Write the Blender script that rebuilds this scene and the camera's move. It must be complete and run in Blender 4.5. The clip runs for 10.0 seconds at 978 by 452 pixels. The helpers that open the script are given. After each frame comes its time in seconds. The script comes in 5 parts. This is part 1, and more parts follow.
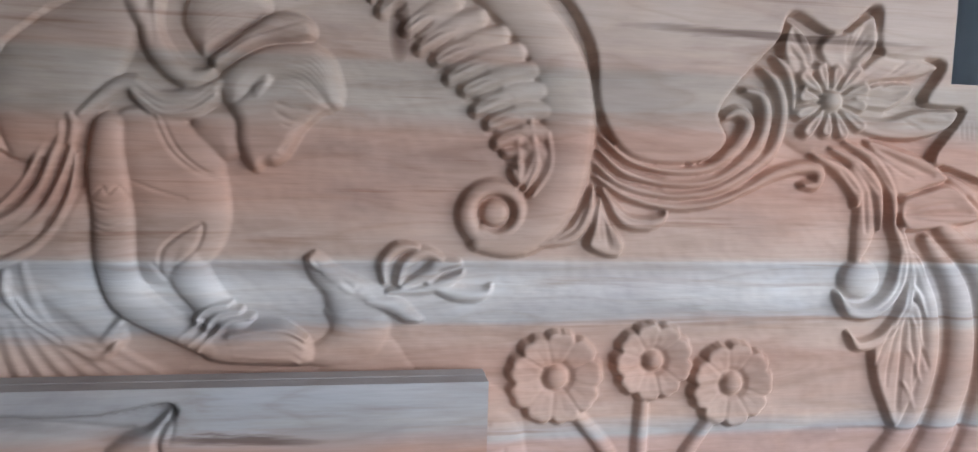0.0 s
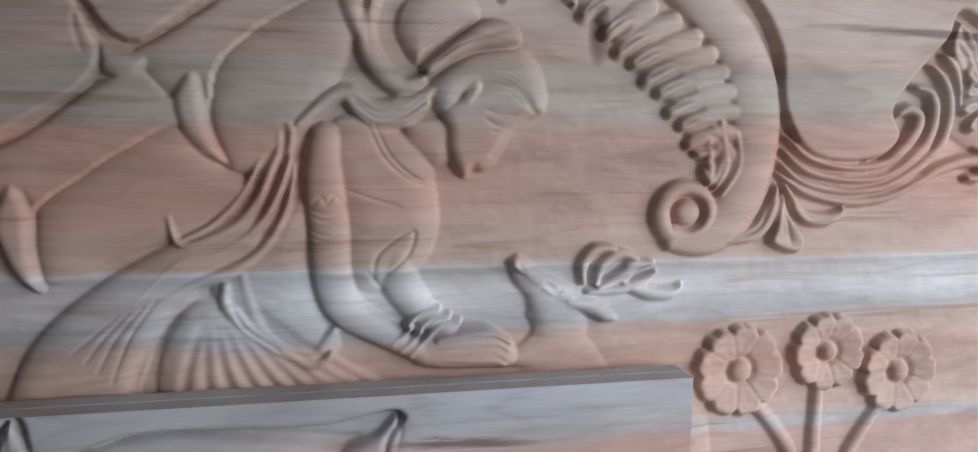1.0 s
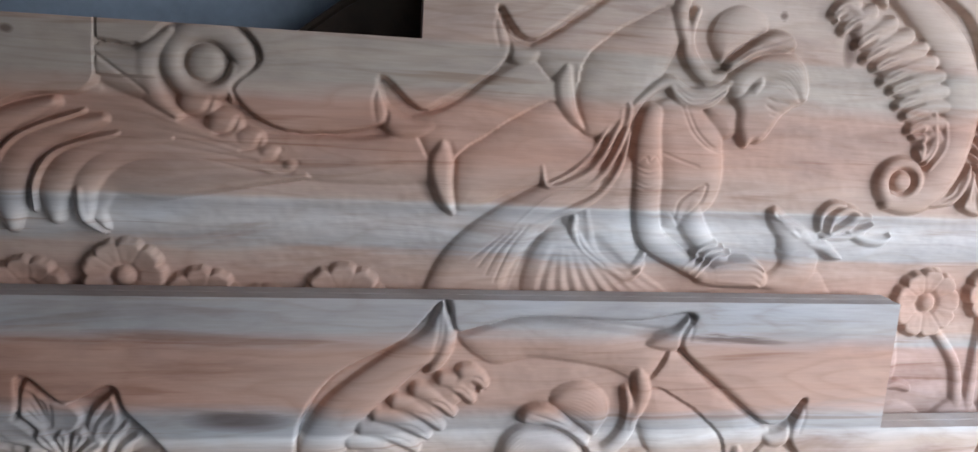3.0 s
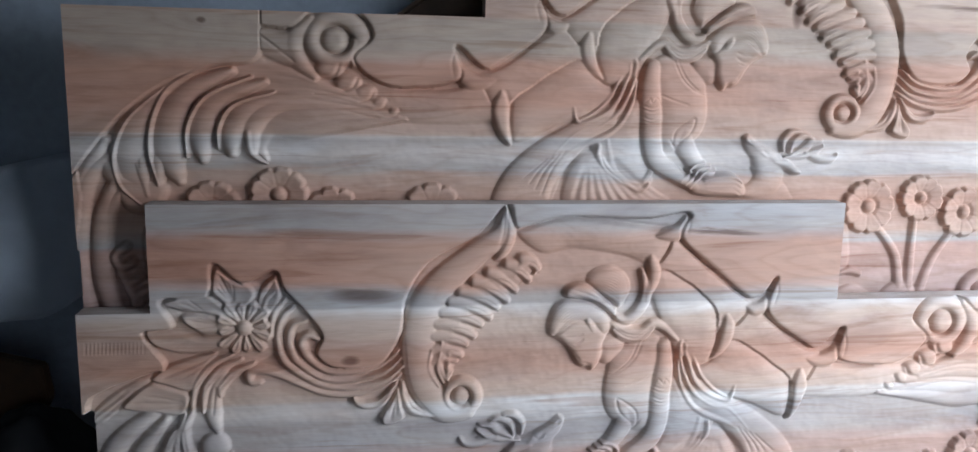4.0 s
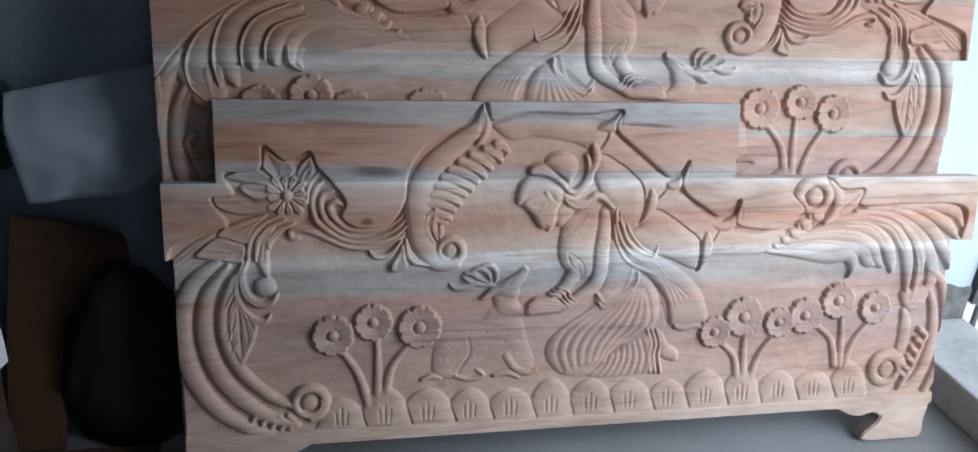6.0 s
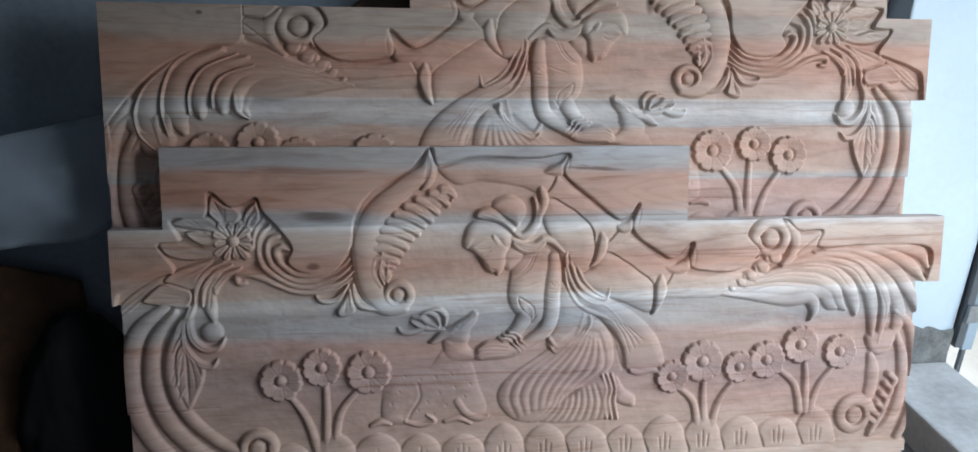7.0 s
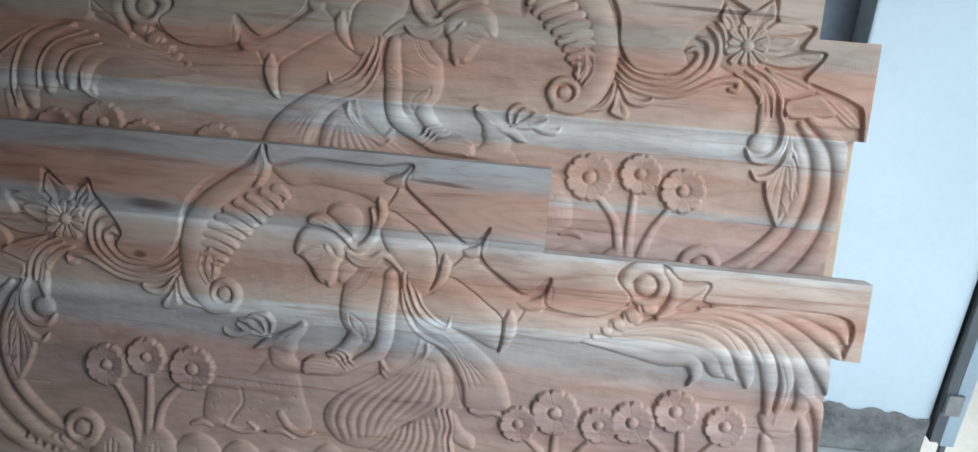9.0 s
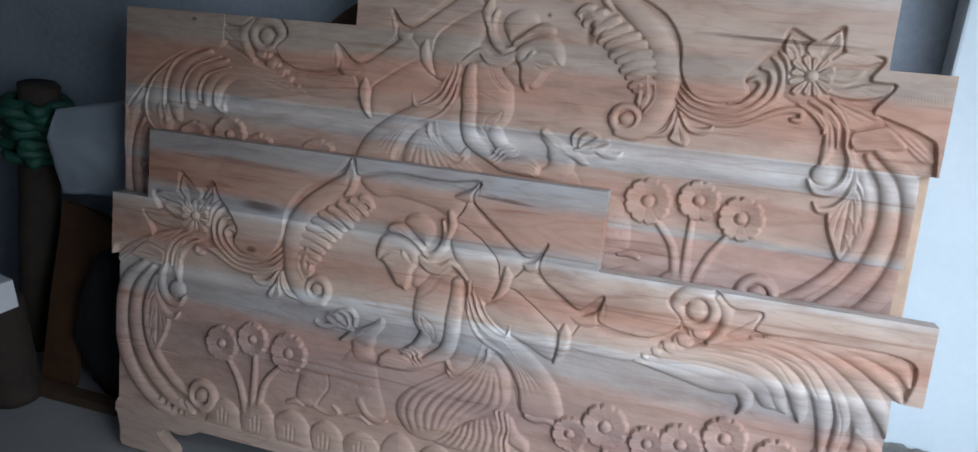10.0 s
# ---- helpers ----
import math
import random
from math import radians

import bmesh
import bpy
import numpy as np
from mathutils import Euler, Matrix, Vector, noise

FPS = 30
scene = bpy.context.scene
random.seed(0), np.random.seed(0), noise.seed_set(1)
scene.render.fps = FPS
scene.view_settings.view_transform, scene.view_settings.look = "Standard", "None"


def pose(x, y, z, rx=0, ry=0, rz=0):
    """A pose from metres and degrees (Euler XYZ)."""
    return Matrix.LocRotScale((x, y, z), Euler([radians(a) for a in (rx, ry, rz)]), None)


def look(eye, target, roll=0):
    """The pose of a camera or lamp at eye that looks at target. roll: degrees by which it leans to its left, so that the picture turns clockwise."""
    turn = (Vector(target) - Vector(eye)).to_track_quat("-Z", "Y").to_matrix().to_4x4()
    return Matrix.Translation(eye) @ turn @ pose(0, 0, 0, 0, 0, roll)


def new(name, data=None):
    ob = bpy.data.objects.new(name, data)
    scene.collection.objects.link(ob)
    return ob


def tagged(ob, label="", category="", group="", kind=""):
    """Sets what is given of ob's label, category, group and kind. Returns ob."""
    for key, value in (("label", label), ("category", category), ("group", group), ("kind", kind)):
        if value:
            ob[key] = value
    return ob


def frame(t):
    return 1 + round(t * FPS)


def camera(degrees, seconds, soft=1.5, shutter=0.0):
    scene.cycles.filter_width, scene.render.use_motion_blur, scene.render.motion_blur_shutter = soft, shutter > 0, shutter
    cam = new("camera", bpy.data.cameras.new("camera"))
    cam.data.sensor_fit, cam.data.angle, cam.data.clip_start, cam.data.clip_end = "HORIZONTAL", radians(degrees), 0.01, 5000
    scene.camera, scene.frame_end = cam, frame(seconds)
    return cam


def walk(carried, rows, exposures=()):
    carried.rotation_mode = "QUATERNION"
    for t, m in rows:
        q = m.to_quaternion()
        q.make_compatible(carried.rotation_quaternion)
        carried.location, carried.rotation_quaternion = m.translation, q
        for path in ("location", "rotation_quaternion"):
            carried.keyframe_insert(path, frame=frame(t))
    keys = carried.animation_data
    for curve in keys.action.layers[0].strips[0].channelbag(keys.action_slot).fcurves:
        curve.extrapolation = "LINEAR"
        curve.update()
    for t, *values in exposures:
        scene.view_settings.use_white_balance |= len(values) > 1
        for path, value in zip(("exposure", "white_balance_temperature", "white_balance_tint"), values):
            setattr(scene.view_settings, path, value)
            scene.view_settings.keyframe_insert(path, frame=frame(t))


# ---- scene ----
EXPOSURES = [(0.0, -0.62, 6500, 10), (1.0, -0.50, 6500, 10), (2.0, -0.28, 6500, 10), (2.5, -0.10, 6500, 10), (4.5, -0.03, 6500, 10), (5.5, -0.2, 6500, 9),
             (7.0, -0.42, 6500, 6), (7.5, -0.62, 6500, 4), (8.5, -0.62, 6500, 4), (9.0, -0.6, 6500, 2), (9.5, -0.92, 6500, 4), (10.0, -0.70, 6500, 9)]
cam = camera(62.32, 10.0, soft=1.5)
walk(cam, [
    (0, look((0.636, -0.405, 1.113), (0.895, 0.984, 0.608), 4.25)),
    (0.5, look((0.531, -0.419, 1.127), (0.772, 0.972, 0.619), 5.00)),
    (1, look((0.435, -0.373, 1.121), (0.755, 0.992, 0.587), 3.90)),
    (1.2, look((0.412, -0.366, 1.127), (0.726, 0.995, 0.581), 3.26)),
    (1.5, look((0.369, -0.362, 1.143), (0.662, 1.001, 0.589), 3.71)),
    (2, look((0.251, -0.390, 1.164), (0.557, 0.979, 0.634), 5.35)),
    (2.5, look((0.149, -0.445, 1.191), (0.444, 0.899, 0.593), 7.18)),
    (2.7, look((0.132, -0.473, 1.197), (0.423, 0.854, 0.560), 7.29)),
    (3.8, look((0.063, -0.851, 1.198), (0.192, 0.516, 0.594), 2.52)),
    (4, look((0.021, -0.903, 1.201), (0.238, 0.456, 0.605), 3.28)),
    (4.5, look((-0.126, -1.019, 1.189), (0.235, 0.306, 0.584), 4.27)),
    (5, look((-0.162, -1.116, 1.198), (0.264, 0.194, 0.605), 4.06)),
    (5.5, look((-0.127, -1.231, 1.194), (0.211, 0.091, 0.572), 4.63)),
    (5.7, look((-0.101, -1.281, 1.200), (0.206, 0.039, 0.557), 4.43)),
    (7, look((0.100, -1.343, 1.219), (0.320, 0.029, 0.654), 2.42)),
    (7.5, look((0.245, -1.263, 1.231), (0.446, 0.115, 0.674), 2.17)),
    (8, look((0.444, -1.259, 1.257), (0.485, 0.133, 0.702), 2.19)),
    (8.5, look((0.616, -1.265, 1.271), (0.517, 0.107, 0.672), 0.69)),
    (9, look((0.740, -1.201, 1.251), (0.649, 0.168, 0.644), 3.99)),
    (9.5, look((0.887, -1.192, 1.306), (0.635, 0.146, 0.678), 1.87)),
    (10, look((0.988, -1.240, 1.304), (0.558, 0.067, 0.706), 1.39)),
], EXPOSURES)

# ---- world and light ----
world = bpy.data.worlds.new("daylight")
scene.world = world
world.use_nodes = True
wn = world.node_tree.nodes
sky = wn.new("ShaderNodeTexSky")
sky.sky_type = 'NISHITA'
sky.sun_disc = False
sky.sun_elevation = radians(42)
sky.sun_rotation = radians(100)
wn["Background"].inputs["Strength"].default_value = 0.12
world.node_tree.links.new(sky.outputs["Color"], wn["Background"].inputs["Color"])

sun = new("sun", bpy.data.lights.new("sun", 'SUN'))
sun.data.energy = 5.0
sun.data.angle = radians(0.5)
sun.data.color = (1.0, 0.95, 0.88)
sun.matrix_world = look((3.2, 6, 9), (2.5, 0.0, 0))

def area(name, m, w, h, power, color, spread):
    lamp = new(name, bpy.data.lights.new(name, 'AREA'))
    lamp.data.shape = 'RECTANGLE'
    lamp.data.size, lamp.data.size_y = w, h
    lamp.data.energy, lamp.data.color = power, color
    lamp.data.spread = radians(spread)
    lamp.matrix_world = m
    return lamp

# sky light coming in at the side doorway
area("doorway_light", look((1.86, -0.70, 0.95), (1.12, 0.09, 0.40)), 1.6, 1.6, 19, (0.73, 0.84, 1.0), 80)
# fill lamp added from behind; no window is known there
area("fill_light", look((1.2, -3.55, 1.75), (1.02, 0.0, 0.42)), 1.3, 1.1, 1.6, (0.73, 0.84, 1.0), 40)

# ---- materials ----
def nodes_of(name):
    m = bpy.data.materials.new(name)
    m.use_nodes = True
    nt = m.node_tree
    return m, nt, nt.nodes["Principled BSDF"]

def ramp_node(nt, stops, interp='LINEAR'):
    r = nt.nodes.new("ShaderNodeValToRGB")
    r.color_ramp.interpolation = interp
    el = r.color_ramp.elements
    while len(el) < len(stops):
        el.new(0.5)
    for e, (p, c) in zip(el, stops):
        e.position, e.color = p, (*c, 1)
    return r

def noise_node(nt, vec, scale, detail=4.0, rough=0.55, dist=0.0):
    n = nt.nodes.new("ShaderNodeTexNoise")
    n.inputs["Scale"].default_value = scale
    n.inputs["Detail"].default_value = detail
    n.inputs["Roughness"].default_value = rough
    n.inputs["Distortion"].default_value = dist
    nt.links.new(vec, n.inputs["Vector"])
    return n

def math_node(nt, op, a, b):
    n = nt.nodes.new("ShaderNodeMath")
    n.operation = op
    for i, v in enumerate((a, b)):
        if isinstance(v, (int, float)):
            n.inputs[i].default_value = v
        else:
            nt.links.new(v, n.inputs[i])
    return n.outputs[0]

def mix_node(nt, fac, a, b, blend='MIX'):
    n = nt.nodes.new("ShaderNodeMix")
    n.data_type, n.blend_type = 'RGBA', blend
    for k, v in ((0, fac), (6, a), (7, b)):
        if isinstance(v, (int, float)):
            n.inputs[k].default_value = v
        elif isinstance(v, tuple):
            n.inputs[k].default_value = (*v, 1)
        else:
            nt.links.new(v, n.inputs[k])
    return n.outputs[2]

def scaled(nt, vec, s):
    n = nt.nodes.new("ShaderNodeMapping")
    n.inputs["Scale"].default_value = s
    nt.links.new(vec, n.inputs["Vector"])
    return n.outputs[0]

def bump_node(nt, bsdf, height, strength, distance):
    b = nt.nodes.new("ShaderNodeBump")
    b.inputs["Strength"].default_value = strength
    b.inputs["Distance"].default_value = distance
    nt.links.new(height, b.inputs["Height"])
    nt.links.new(b.outputs[0], bsdf.inputs["Normal"])

def plain(name, color, rough=0.7, vary=0.15, scale=6.0, metal=0.0, bump=0.3, fine=60.0):
    """A painted or raw surface with blotches at two scales."""
    m, nt, bsdf = nodes_of(name)
    co = nt.nodes.new("ShaderNodeTexCoord").outputs["Object"]
    big, small = noise_node(nt, co, scale, 5), noise_node(nt, co, fine, 3)
    f = math_node(nt, 'ADD', math_node(nt, 'MULTIPLY', big.outputs[0], 0.7), math_node(nt, 'MULTIPLY', small.outputs[0], 0.3))
    r = ramp_node(nt, [(0.3, tuple(c * (1 - vary) for c in color)), (0.7, tuple(min(1, c * (1 + vary)) for c in color))])
    nt.links.new(f, r.inputs[0])
    nt.links.new(r.outputs[0], bsdf.inputs["Base Color"])
    bsdf.inputs["Roughness"].default_value = rough
    bsdf.inputs["Metallic"].default_value = metal
    bump_node(nt, bsdf, f, bump, 0.004)
    return m

def carved_wood(name, bands, low, high, seed, knots, joints):
    """Pale raw timber glued from planks: bands of pink heartwood and grey sapwood over the height (z), streaked along x."""
    m, nt, bsdf = nodes_of(name)
    co = nt.nodes.new("ShaderNodeTexCoord").outputs["Object"]
    sep = nt.nodes.new("ShaderNodeSeparateXYZ")
    nt.links.new(co, sep.inputs[0])
    shift = nt.nodes.new("ShaderNodeMapping")
    shift.inputs["Location"].default_value = (seed, seed * 0.37, seed * 0.71)
    nt.links.new(co, shift.inputs["Vector"])
    base = shift.outputs[0]
    slow = noise_node(nt, scaled(nt, base, (1.3, 1.0, 7.0)), 1.0, 3)
    streak = noise_node(nt, scaled(nt, base, (3.2, 5.0, 26.0)), 1.0, 5, 0.62, 1.1)
    grain = noise_node(nt, scaled(nt, base, (22.0, 60.0, 380.0)), 1.0, 3, 0.6)
    cloud = noise_node(nt, scaled(nt, base, (5.5, 4.0, 13.0)), 1.0, 5, 0.6, 0.5)
    # glue lines stay straight, colour inside the planks wanders
    w = math_node(nt, 'MULTIPLY', math_node(nt, 'SUBTRACT', slow.outputs[0], 0.5), 0.075)
    w2 = math_node(nt, 'MULTIPLY', math_node(nt, 'SUBTRACT', streak.outputs[0], 0.5), 0.036)
    still = 1.0
    for g in joints:
        gap = math_node(nt, 'ABSOLUTE', math_node(nt, 'SUBTRACT', sep.outputs[2], g), 0.0)
        still = math_node(nt, 'MINIMUM', math_node(nt, 'DIVIDE', gap, 0.03), still)
    z = math_node(nt, 'ADD', sep.outputs[2], math_node(nt, 'MULTIPLY', math_node(nt, 'ADD', w, w2), still))
    f = math_node(nt, 'DIVIDE', math_node(nt, 'SUBTRACT', z, low), high - low)
    pal = ramp_node(nt, [((p - low) / (high - low), c) for p, c in bands])
    nt.links.new(f, pal.inputs[0])
    pink = ramp_node(nt, [(0.28, (0.76, 0.66, 0.61)), (0.46, (1.0, 1.0, 1.0)), (0.74, (1.14, 1.11, 1.08))])
    nt.links.new(streak.outputs[0], pink.inputs[0])
    c1 = mix_node(nt, 1.0, pal.outputs[0], pink.outputs[0], 'MULTIPLY')
    cl = ramp_node(nt, [(0.32, (0.80, 0.77, 0.78)), (0.5, (1.0, 0.98, 0.96)), (0.64, (1.08, 1.10, 1.12))])
    nt.links.new(cloud.outputs[0], cl.inputs[0])
    c2 = mix_node(nt, 1.0, c1, cl.outputs[0], 'MULTIPLY')
    gr = ramp_node(nt, [(0.36, (0.86, 0.84, 0.82)), (0.6, (1.03, 1.03, 1.03))])
    nt.links.new(grain.outputs[0], gr.inputs[0])
    c3 = mix_node(nt, 0.4, c2, gr.outputs[0], 'MULTIPLY')
    # the colour of the heartwood comes and goes along the planks
    drift = noise_node(nt, scaled(nt, base, (1.7, 1.0, 9.0)), 1.0, 3, 0.5, 0.4)
    fl = ramp_node(nt, [(0.40, (0.0, 0.0, 0.0)), (0.62, (1.0, 1.0, 1.0))])
    nt.links.new(drift.outputs[0], fl.inputs[0])
    c3 = mix_node(nt, math_node(nt, 'MULTIPLY', fl.outputs[0], 0.34), c3, (0.50, 0.375, 0.300))
    # growth rings cut lengthwise, and thin dark streaks
    rings = math_node(nt, 'FRACT', math_node(nt, 'MULTIPLY', slow.outputs[0], 17.0), 0.0)
    rg = ramp_node(nt, [(0.0, (0.86, 0.81, 0.77)), (0.30, (1.0, 1.0, 1.0)), (0.85, (1.02, 1.02, 1.02)), (1.0, (0.90, 0.86, 0.83))])
    nt.links.new(rings, rg.inputs[0])
    c3 = mix_node(nt, 0.55, c3, rg.outputs[0], 'MULTIPLY')
    thin = noise_node(nt, scaled(nt, base, (2.4, 3.0, 62.0)), 1.0, 3, 0.6, 0.6)
    th = ramp_node(nt, [(0.61, (1.0, 1.0, 1.0)), (0.69, (0.72, 0.60, 0.54))])
    nt.links.new(thin.outputs[0], th.inputs[0])
    c3 = mix_node(nt, 0.8, c3, th.outputs[0], 'MULTIPLY')
    # dark knots and stains
    for kx, kz, rx, rz in knots:
        dx = math_node(nt, 'DIVIDE', math_node(nt, 'SUBTRACT', sep.outputs[0], kx), rx)
        dz = math_node(nt, 'DIVIDE', math_node(nt, 'SUBTRACT', z, kz), rz)
        d = math_node(nt, 'ADD', math_node(nt, 'MULTIPLY', dx, dx), math_node(nt, 'MULTIPLY', dz, dz))
        k = ramp_node(nt, [(0.15, (0.42, 0.36, 0.34)), (1.0, (1.0, 1.0, 1.0))])
        nt.links.new(d, k.inputs[0])
        c3 = mix_node(nt, 1.0, c3, k.outputs[0], 'MULTIPLY')
    nt.links.new(c3, bsdf.inputs["Base Color"])
    bsdf.inputs["Roughness"].default_value = 0.62
    bsdf.inputs["Specular IOR Level"].default_value = 0.36
    bump_node(nt, bsdf, math_node(nt, 'ADD', grain.outputs[0], streak.outputs[0]), 0.25, 0.0012)
    return m

PINK, ROSE, TAN = (0.49, 0.275, 0.200), (0.45, 0.285, 0.232), (0.49, 0.340, 0.268)
GREY, PALE, CREAM = (0.39, 0.362, 0.350), (0.63, 0.595, 0.565), (0.57, 0.440, 0.360)
DUSK, ASH = (0.39, 0.270, 0.240), (0.43, 0.345, 0.285)
wood_front = carved_wood("raw_wood_front", [
    (0.05, CREAM), (0.10, TAN), (0.19, ROSE), (0.27, DUSK), (0.345, ROSE), (0.372, GREY), (0.405, GREY), (0.425, PALE),
    (0.437, PALE), (0.441, CREAM), (0.50, PINK), (0.545, TAN), (0.572, CREAM), (0.584, PALE), (0.588, GREY), (0.605, GREY),
    (0.625, PINK), (0.685, PINK), (0.708, GREY), (0.74, GREY)], 0.04, 0.75, 3.1, [(0.01, 0.603, 0.060, 0.011), (-0.01, 0.507, 0.016, 0.009), (0.555, 0.70, 0.07, 0.005)], (0.2205, 0.4395, 0.5855))
wood_back = carved_wood("raw_wood_back", [
    (0.05, DUSK), (0.14, DUSK), (0.20, ROSE), (0.222, ROSE), (0.228, GREY), (0.25, TAN), (0.30, PINK), (0.332, TAN), (0.342, GREY), (0.365, PALE),
    (0.385, GREY), (0.3915, PALE), (0.3925, TAN), (0.44, PINK), (0.50, PINK), (0.525, ASH), (0.56, ASH),
    (0.566, TAN), (0.60, CREAM), (0.66, TAN), (0.71, PALE)], 0.04, 0.75, 8.7, [(0.678, 0.586, 0.010, 0.026), (-0.21, 0.548, 0.008, 0.006), (0.592, 0.607, 0.006, 0.005), (1.02, 0.60, 0.16, 0.008)], (0.2245, 0.392, 0.565))
wood_edge = plain("sawn_wood_edge", (0.50, 0.36, 0.26), 0.75, 0.2, 14)
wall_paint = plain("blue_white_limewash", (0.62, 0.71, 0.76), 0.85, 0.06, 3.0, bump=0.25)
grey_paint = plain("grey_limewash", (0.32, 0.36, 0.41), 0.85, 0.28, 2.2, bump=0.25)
cement = plain("raw_cement", (0.20, 0.20, 0.19), 0.95, 0.5, 16.0, bump=0.9, fine=90)
ledge_cement = plain("whitewashed_cement_step", (0.50, 0.50, 0.49), 0.85, 0.3, 7.0, bump=0.5)
floor_cement = plain("dusty_cement_floor", (0.27, 0.27, 0.27), 0.8, 0.15, 4.0, bump=0.3)
dark_wood = plain("dark_weathered_wood", (0.075, 0.042, 0.026), 0.7, 0.35, 10.0)
bark = plain("dark_bark", (0.035, 0.025, 0.018), 0.85, 0.4, 18.0, bump=0.8)
paper = plain("pale_plastic_sheet", (0.55, 0.60, 0.66), 0.45, 0.06, 5.0)
green_net = plain("dark_green_netting", (0.01, 0.07, 0.045), 0.6, 0.3, 30.0)
frame_metal = plain("grey_painted_metal", (0.10, 0.11, 0.12), 0.5, 0.2, 20.0)
white_box = plain("white_card", (0.75, 0.77, 0.80), 0.6, 0.05, 9.0)
hollow_shade = plain("painted_hollow_shade", (0.01, 0.01, 0.01), 0.9, 0.2, 9.0)
outdoor = plain("sunlit_bare_ground", (0.60, 0.60, 0.58), 0.9, 0.15, 3.0)

# ---- mesh helpers ----
def link(name, bm, mat, parent=None, label="", smooth=False):
    me = bpy.data.meshes.new(name)
    if smooth:
        for f in bm.faces:
            f.smooth = True
    bm.to_mesh(me)
    bm.free()
    me.materials.append(mat)
    ob = new(name, me)
    if parent:
        ob.parent = parent
    if label:
        ob["label"] = label
    return ob

def part(name, bm, mat, parent, label="", smooth=False):
    return link(name, bm, mat, parent, label, smooth)

def box(x0, x1, y0, y1, z0, z1, bevel=0.0, seg=2):
    bm = bmesh.new()
    bmesh.ops.create_cube(bm, size=1)
    bmesh.ops.scale(bm, vec=(x1 - x0, y1 - y0, z1 - z0), verts=bm.verts)
    bmesh.ops.translate(bm, vec=((x0 + x1) / 2, (y0 + y1) / 2, (z0 + z1) / 2), verts=bm.verts)
    if bevel:
        bmesh.ops.bevel(bm, geom=bm.edges, offset=bevel, segments=seg, affect='EDGES', profile=0.6)
    return bm

def roughened(bm, cut, amount, scale):
    """Cuts a box finer and wears its faces unevenly."""
    bmesh.ops.subdivide_edges(bm, edges=bm.edges, cuts=cut, use_grid_fill=True)
    for v in bm.verts:
        v.co += noise.noise_vector(v.co * scale) * amount
    return bm

def prism(outline, y0, y1, bevel=0.0):
    """A board with the given outline in x and z, from y0 to y1."""
    bm = bmesh.new()
    f = bm.faces.new([bm.verts.new((x, y0, z)) for x, z in outline])
    got = bmesh.ops.extrude_face_region(bm, geom=[f])
    bmesh.ops.translate(bm, vec=(0, y1 - y0, 0), verts=[v for v in got["geom"] if isinstance(v, bmesh.types.BMVert)])
    bmesh.ops.recalc_face_normals(bm, faces=bm.faces)
    if bevel:
        bmesh.ops.bevel(bm, geom=bm.edges, offset=bevel, segments=2, affect='EDGES')
    return bm

# ---- the room ----
def structure(name, bm, mat, label, category, smooth=False):
    return tagged(link(name, bm, mat, smooth=smooth), label, category, kind="structure")

structure("floor", roughened(box(-3.0, 1.646, -3.6, 0.45, -0.12, 0.0), 5, 0.0, 3), floor_cement, "grey dusty cement floor of the workshop", "floor")
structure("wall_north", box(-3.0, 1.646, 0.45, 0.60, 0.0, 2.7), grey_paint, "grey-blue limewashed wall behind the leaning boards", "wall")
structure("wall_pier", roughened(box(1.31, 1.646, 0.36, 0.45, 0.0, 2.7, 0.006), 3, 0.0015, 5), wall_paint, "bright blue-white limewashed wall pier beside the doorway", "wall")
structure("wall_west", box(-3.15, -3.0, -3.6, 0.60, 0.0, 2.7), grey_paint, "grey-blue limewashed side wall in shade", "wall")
structure("wall_east_lintel", box(1.646, 1.856, -1.70, 0.60, 2.05, 2.7), wall_paint, "limewashed wall over the doorway", "wall")
structure("wall_east", box(1.646, 1.856, -3.6, -1.70, 0.0, 2.7), wall_paint, "limewashed side wall beyond the doorway", "wall")
def wall_with_opening(x0, x1, y0, y1, z1, wx0, wx1, wz0, wz1):
    bm = bmesh.new()
    for a, b, c, d in ((x0, wx0, 0, z1), (wx1, x1, 0, z1), (wx0, wx1, 0, wz0), (wx0, wx1, wz1, z1)):
        g = box(a, b, y0, y1, c, d)
        me = bpy.data.meshes.new("piece")
        g.to_mesh(me)
        g.free()
        bm.from_mesh(me)
        bpy.data.meshes.remove(me)
    return bm
# unseen wall; its opening is added to give fill light
structure("wall_south", wall_with_opening(-3.0, 1.856, -3.75, -3.6, 2.7, 0.2, 1.6, 1.15, 2.35), grey_paint, "unseen grey-blue limewashed wall with an opening added for fill light", "wall")
structure("ceiling", box(-3.15, 1.856, -3.75, 0.6, 2.7, 2.82), grey_paint, "plain grey plastered ceiling", "ceiling")
structure("ground", box(1.646, 60, -40, 40, -0.16, -0.06), outdoor, "pale sunlit bare ground outside the doorway", "ground")
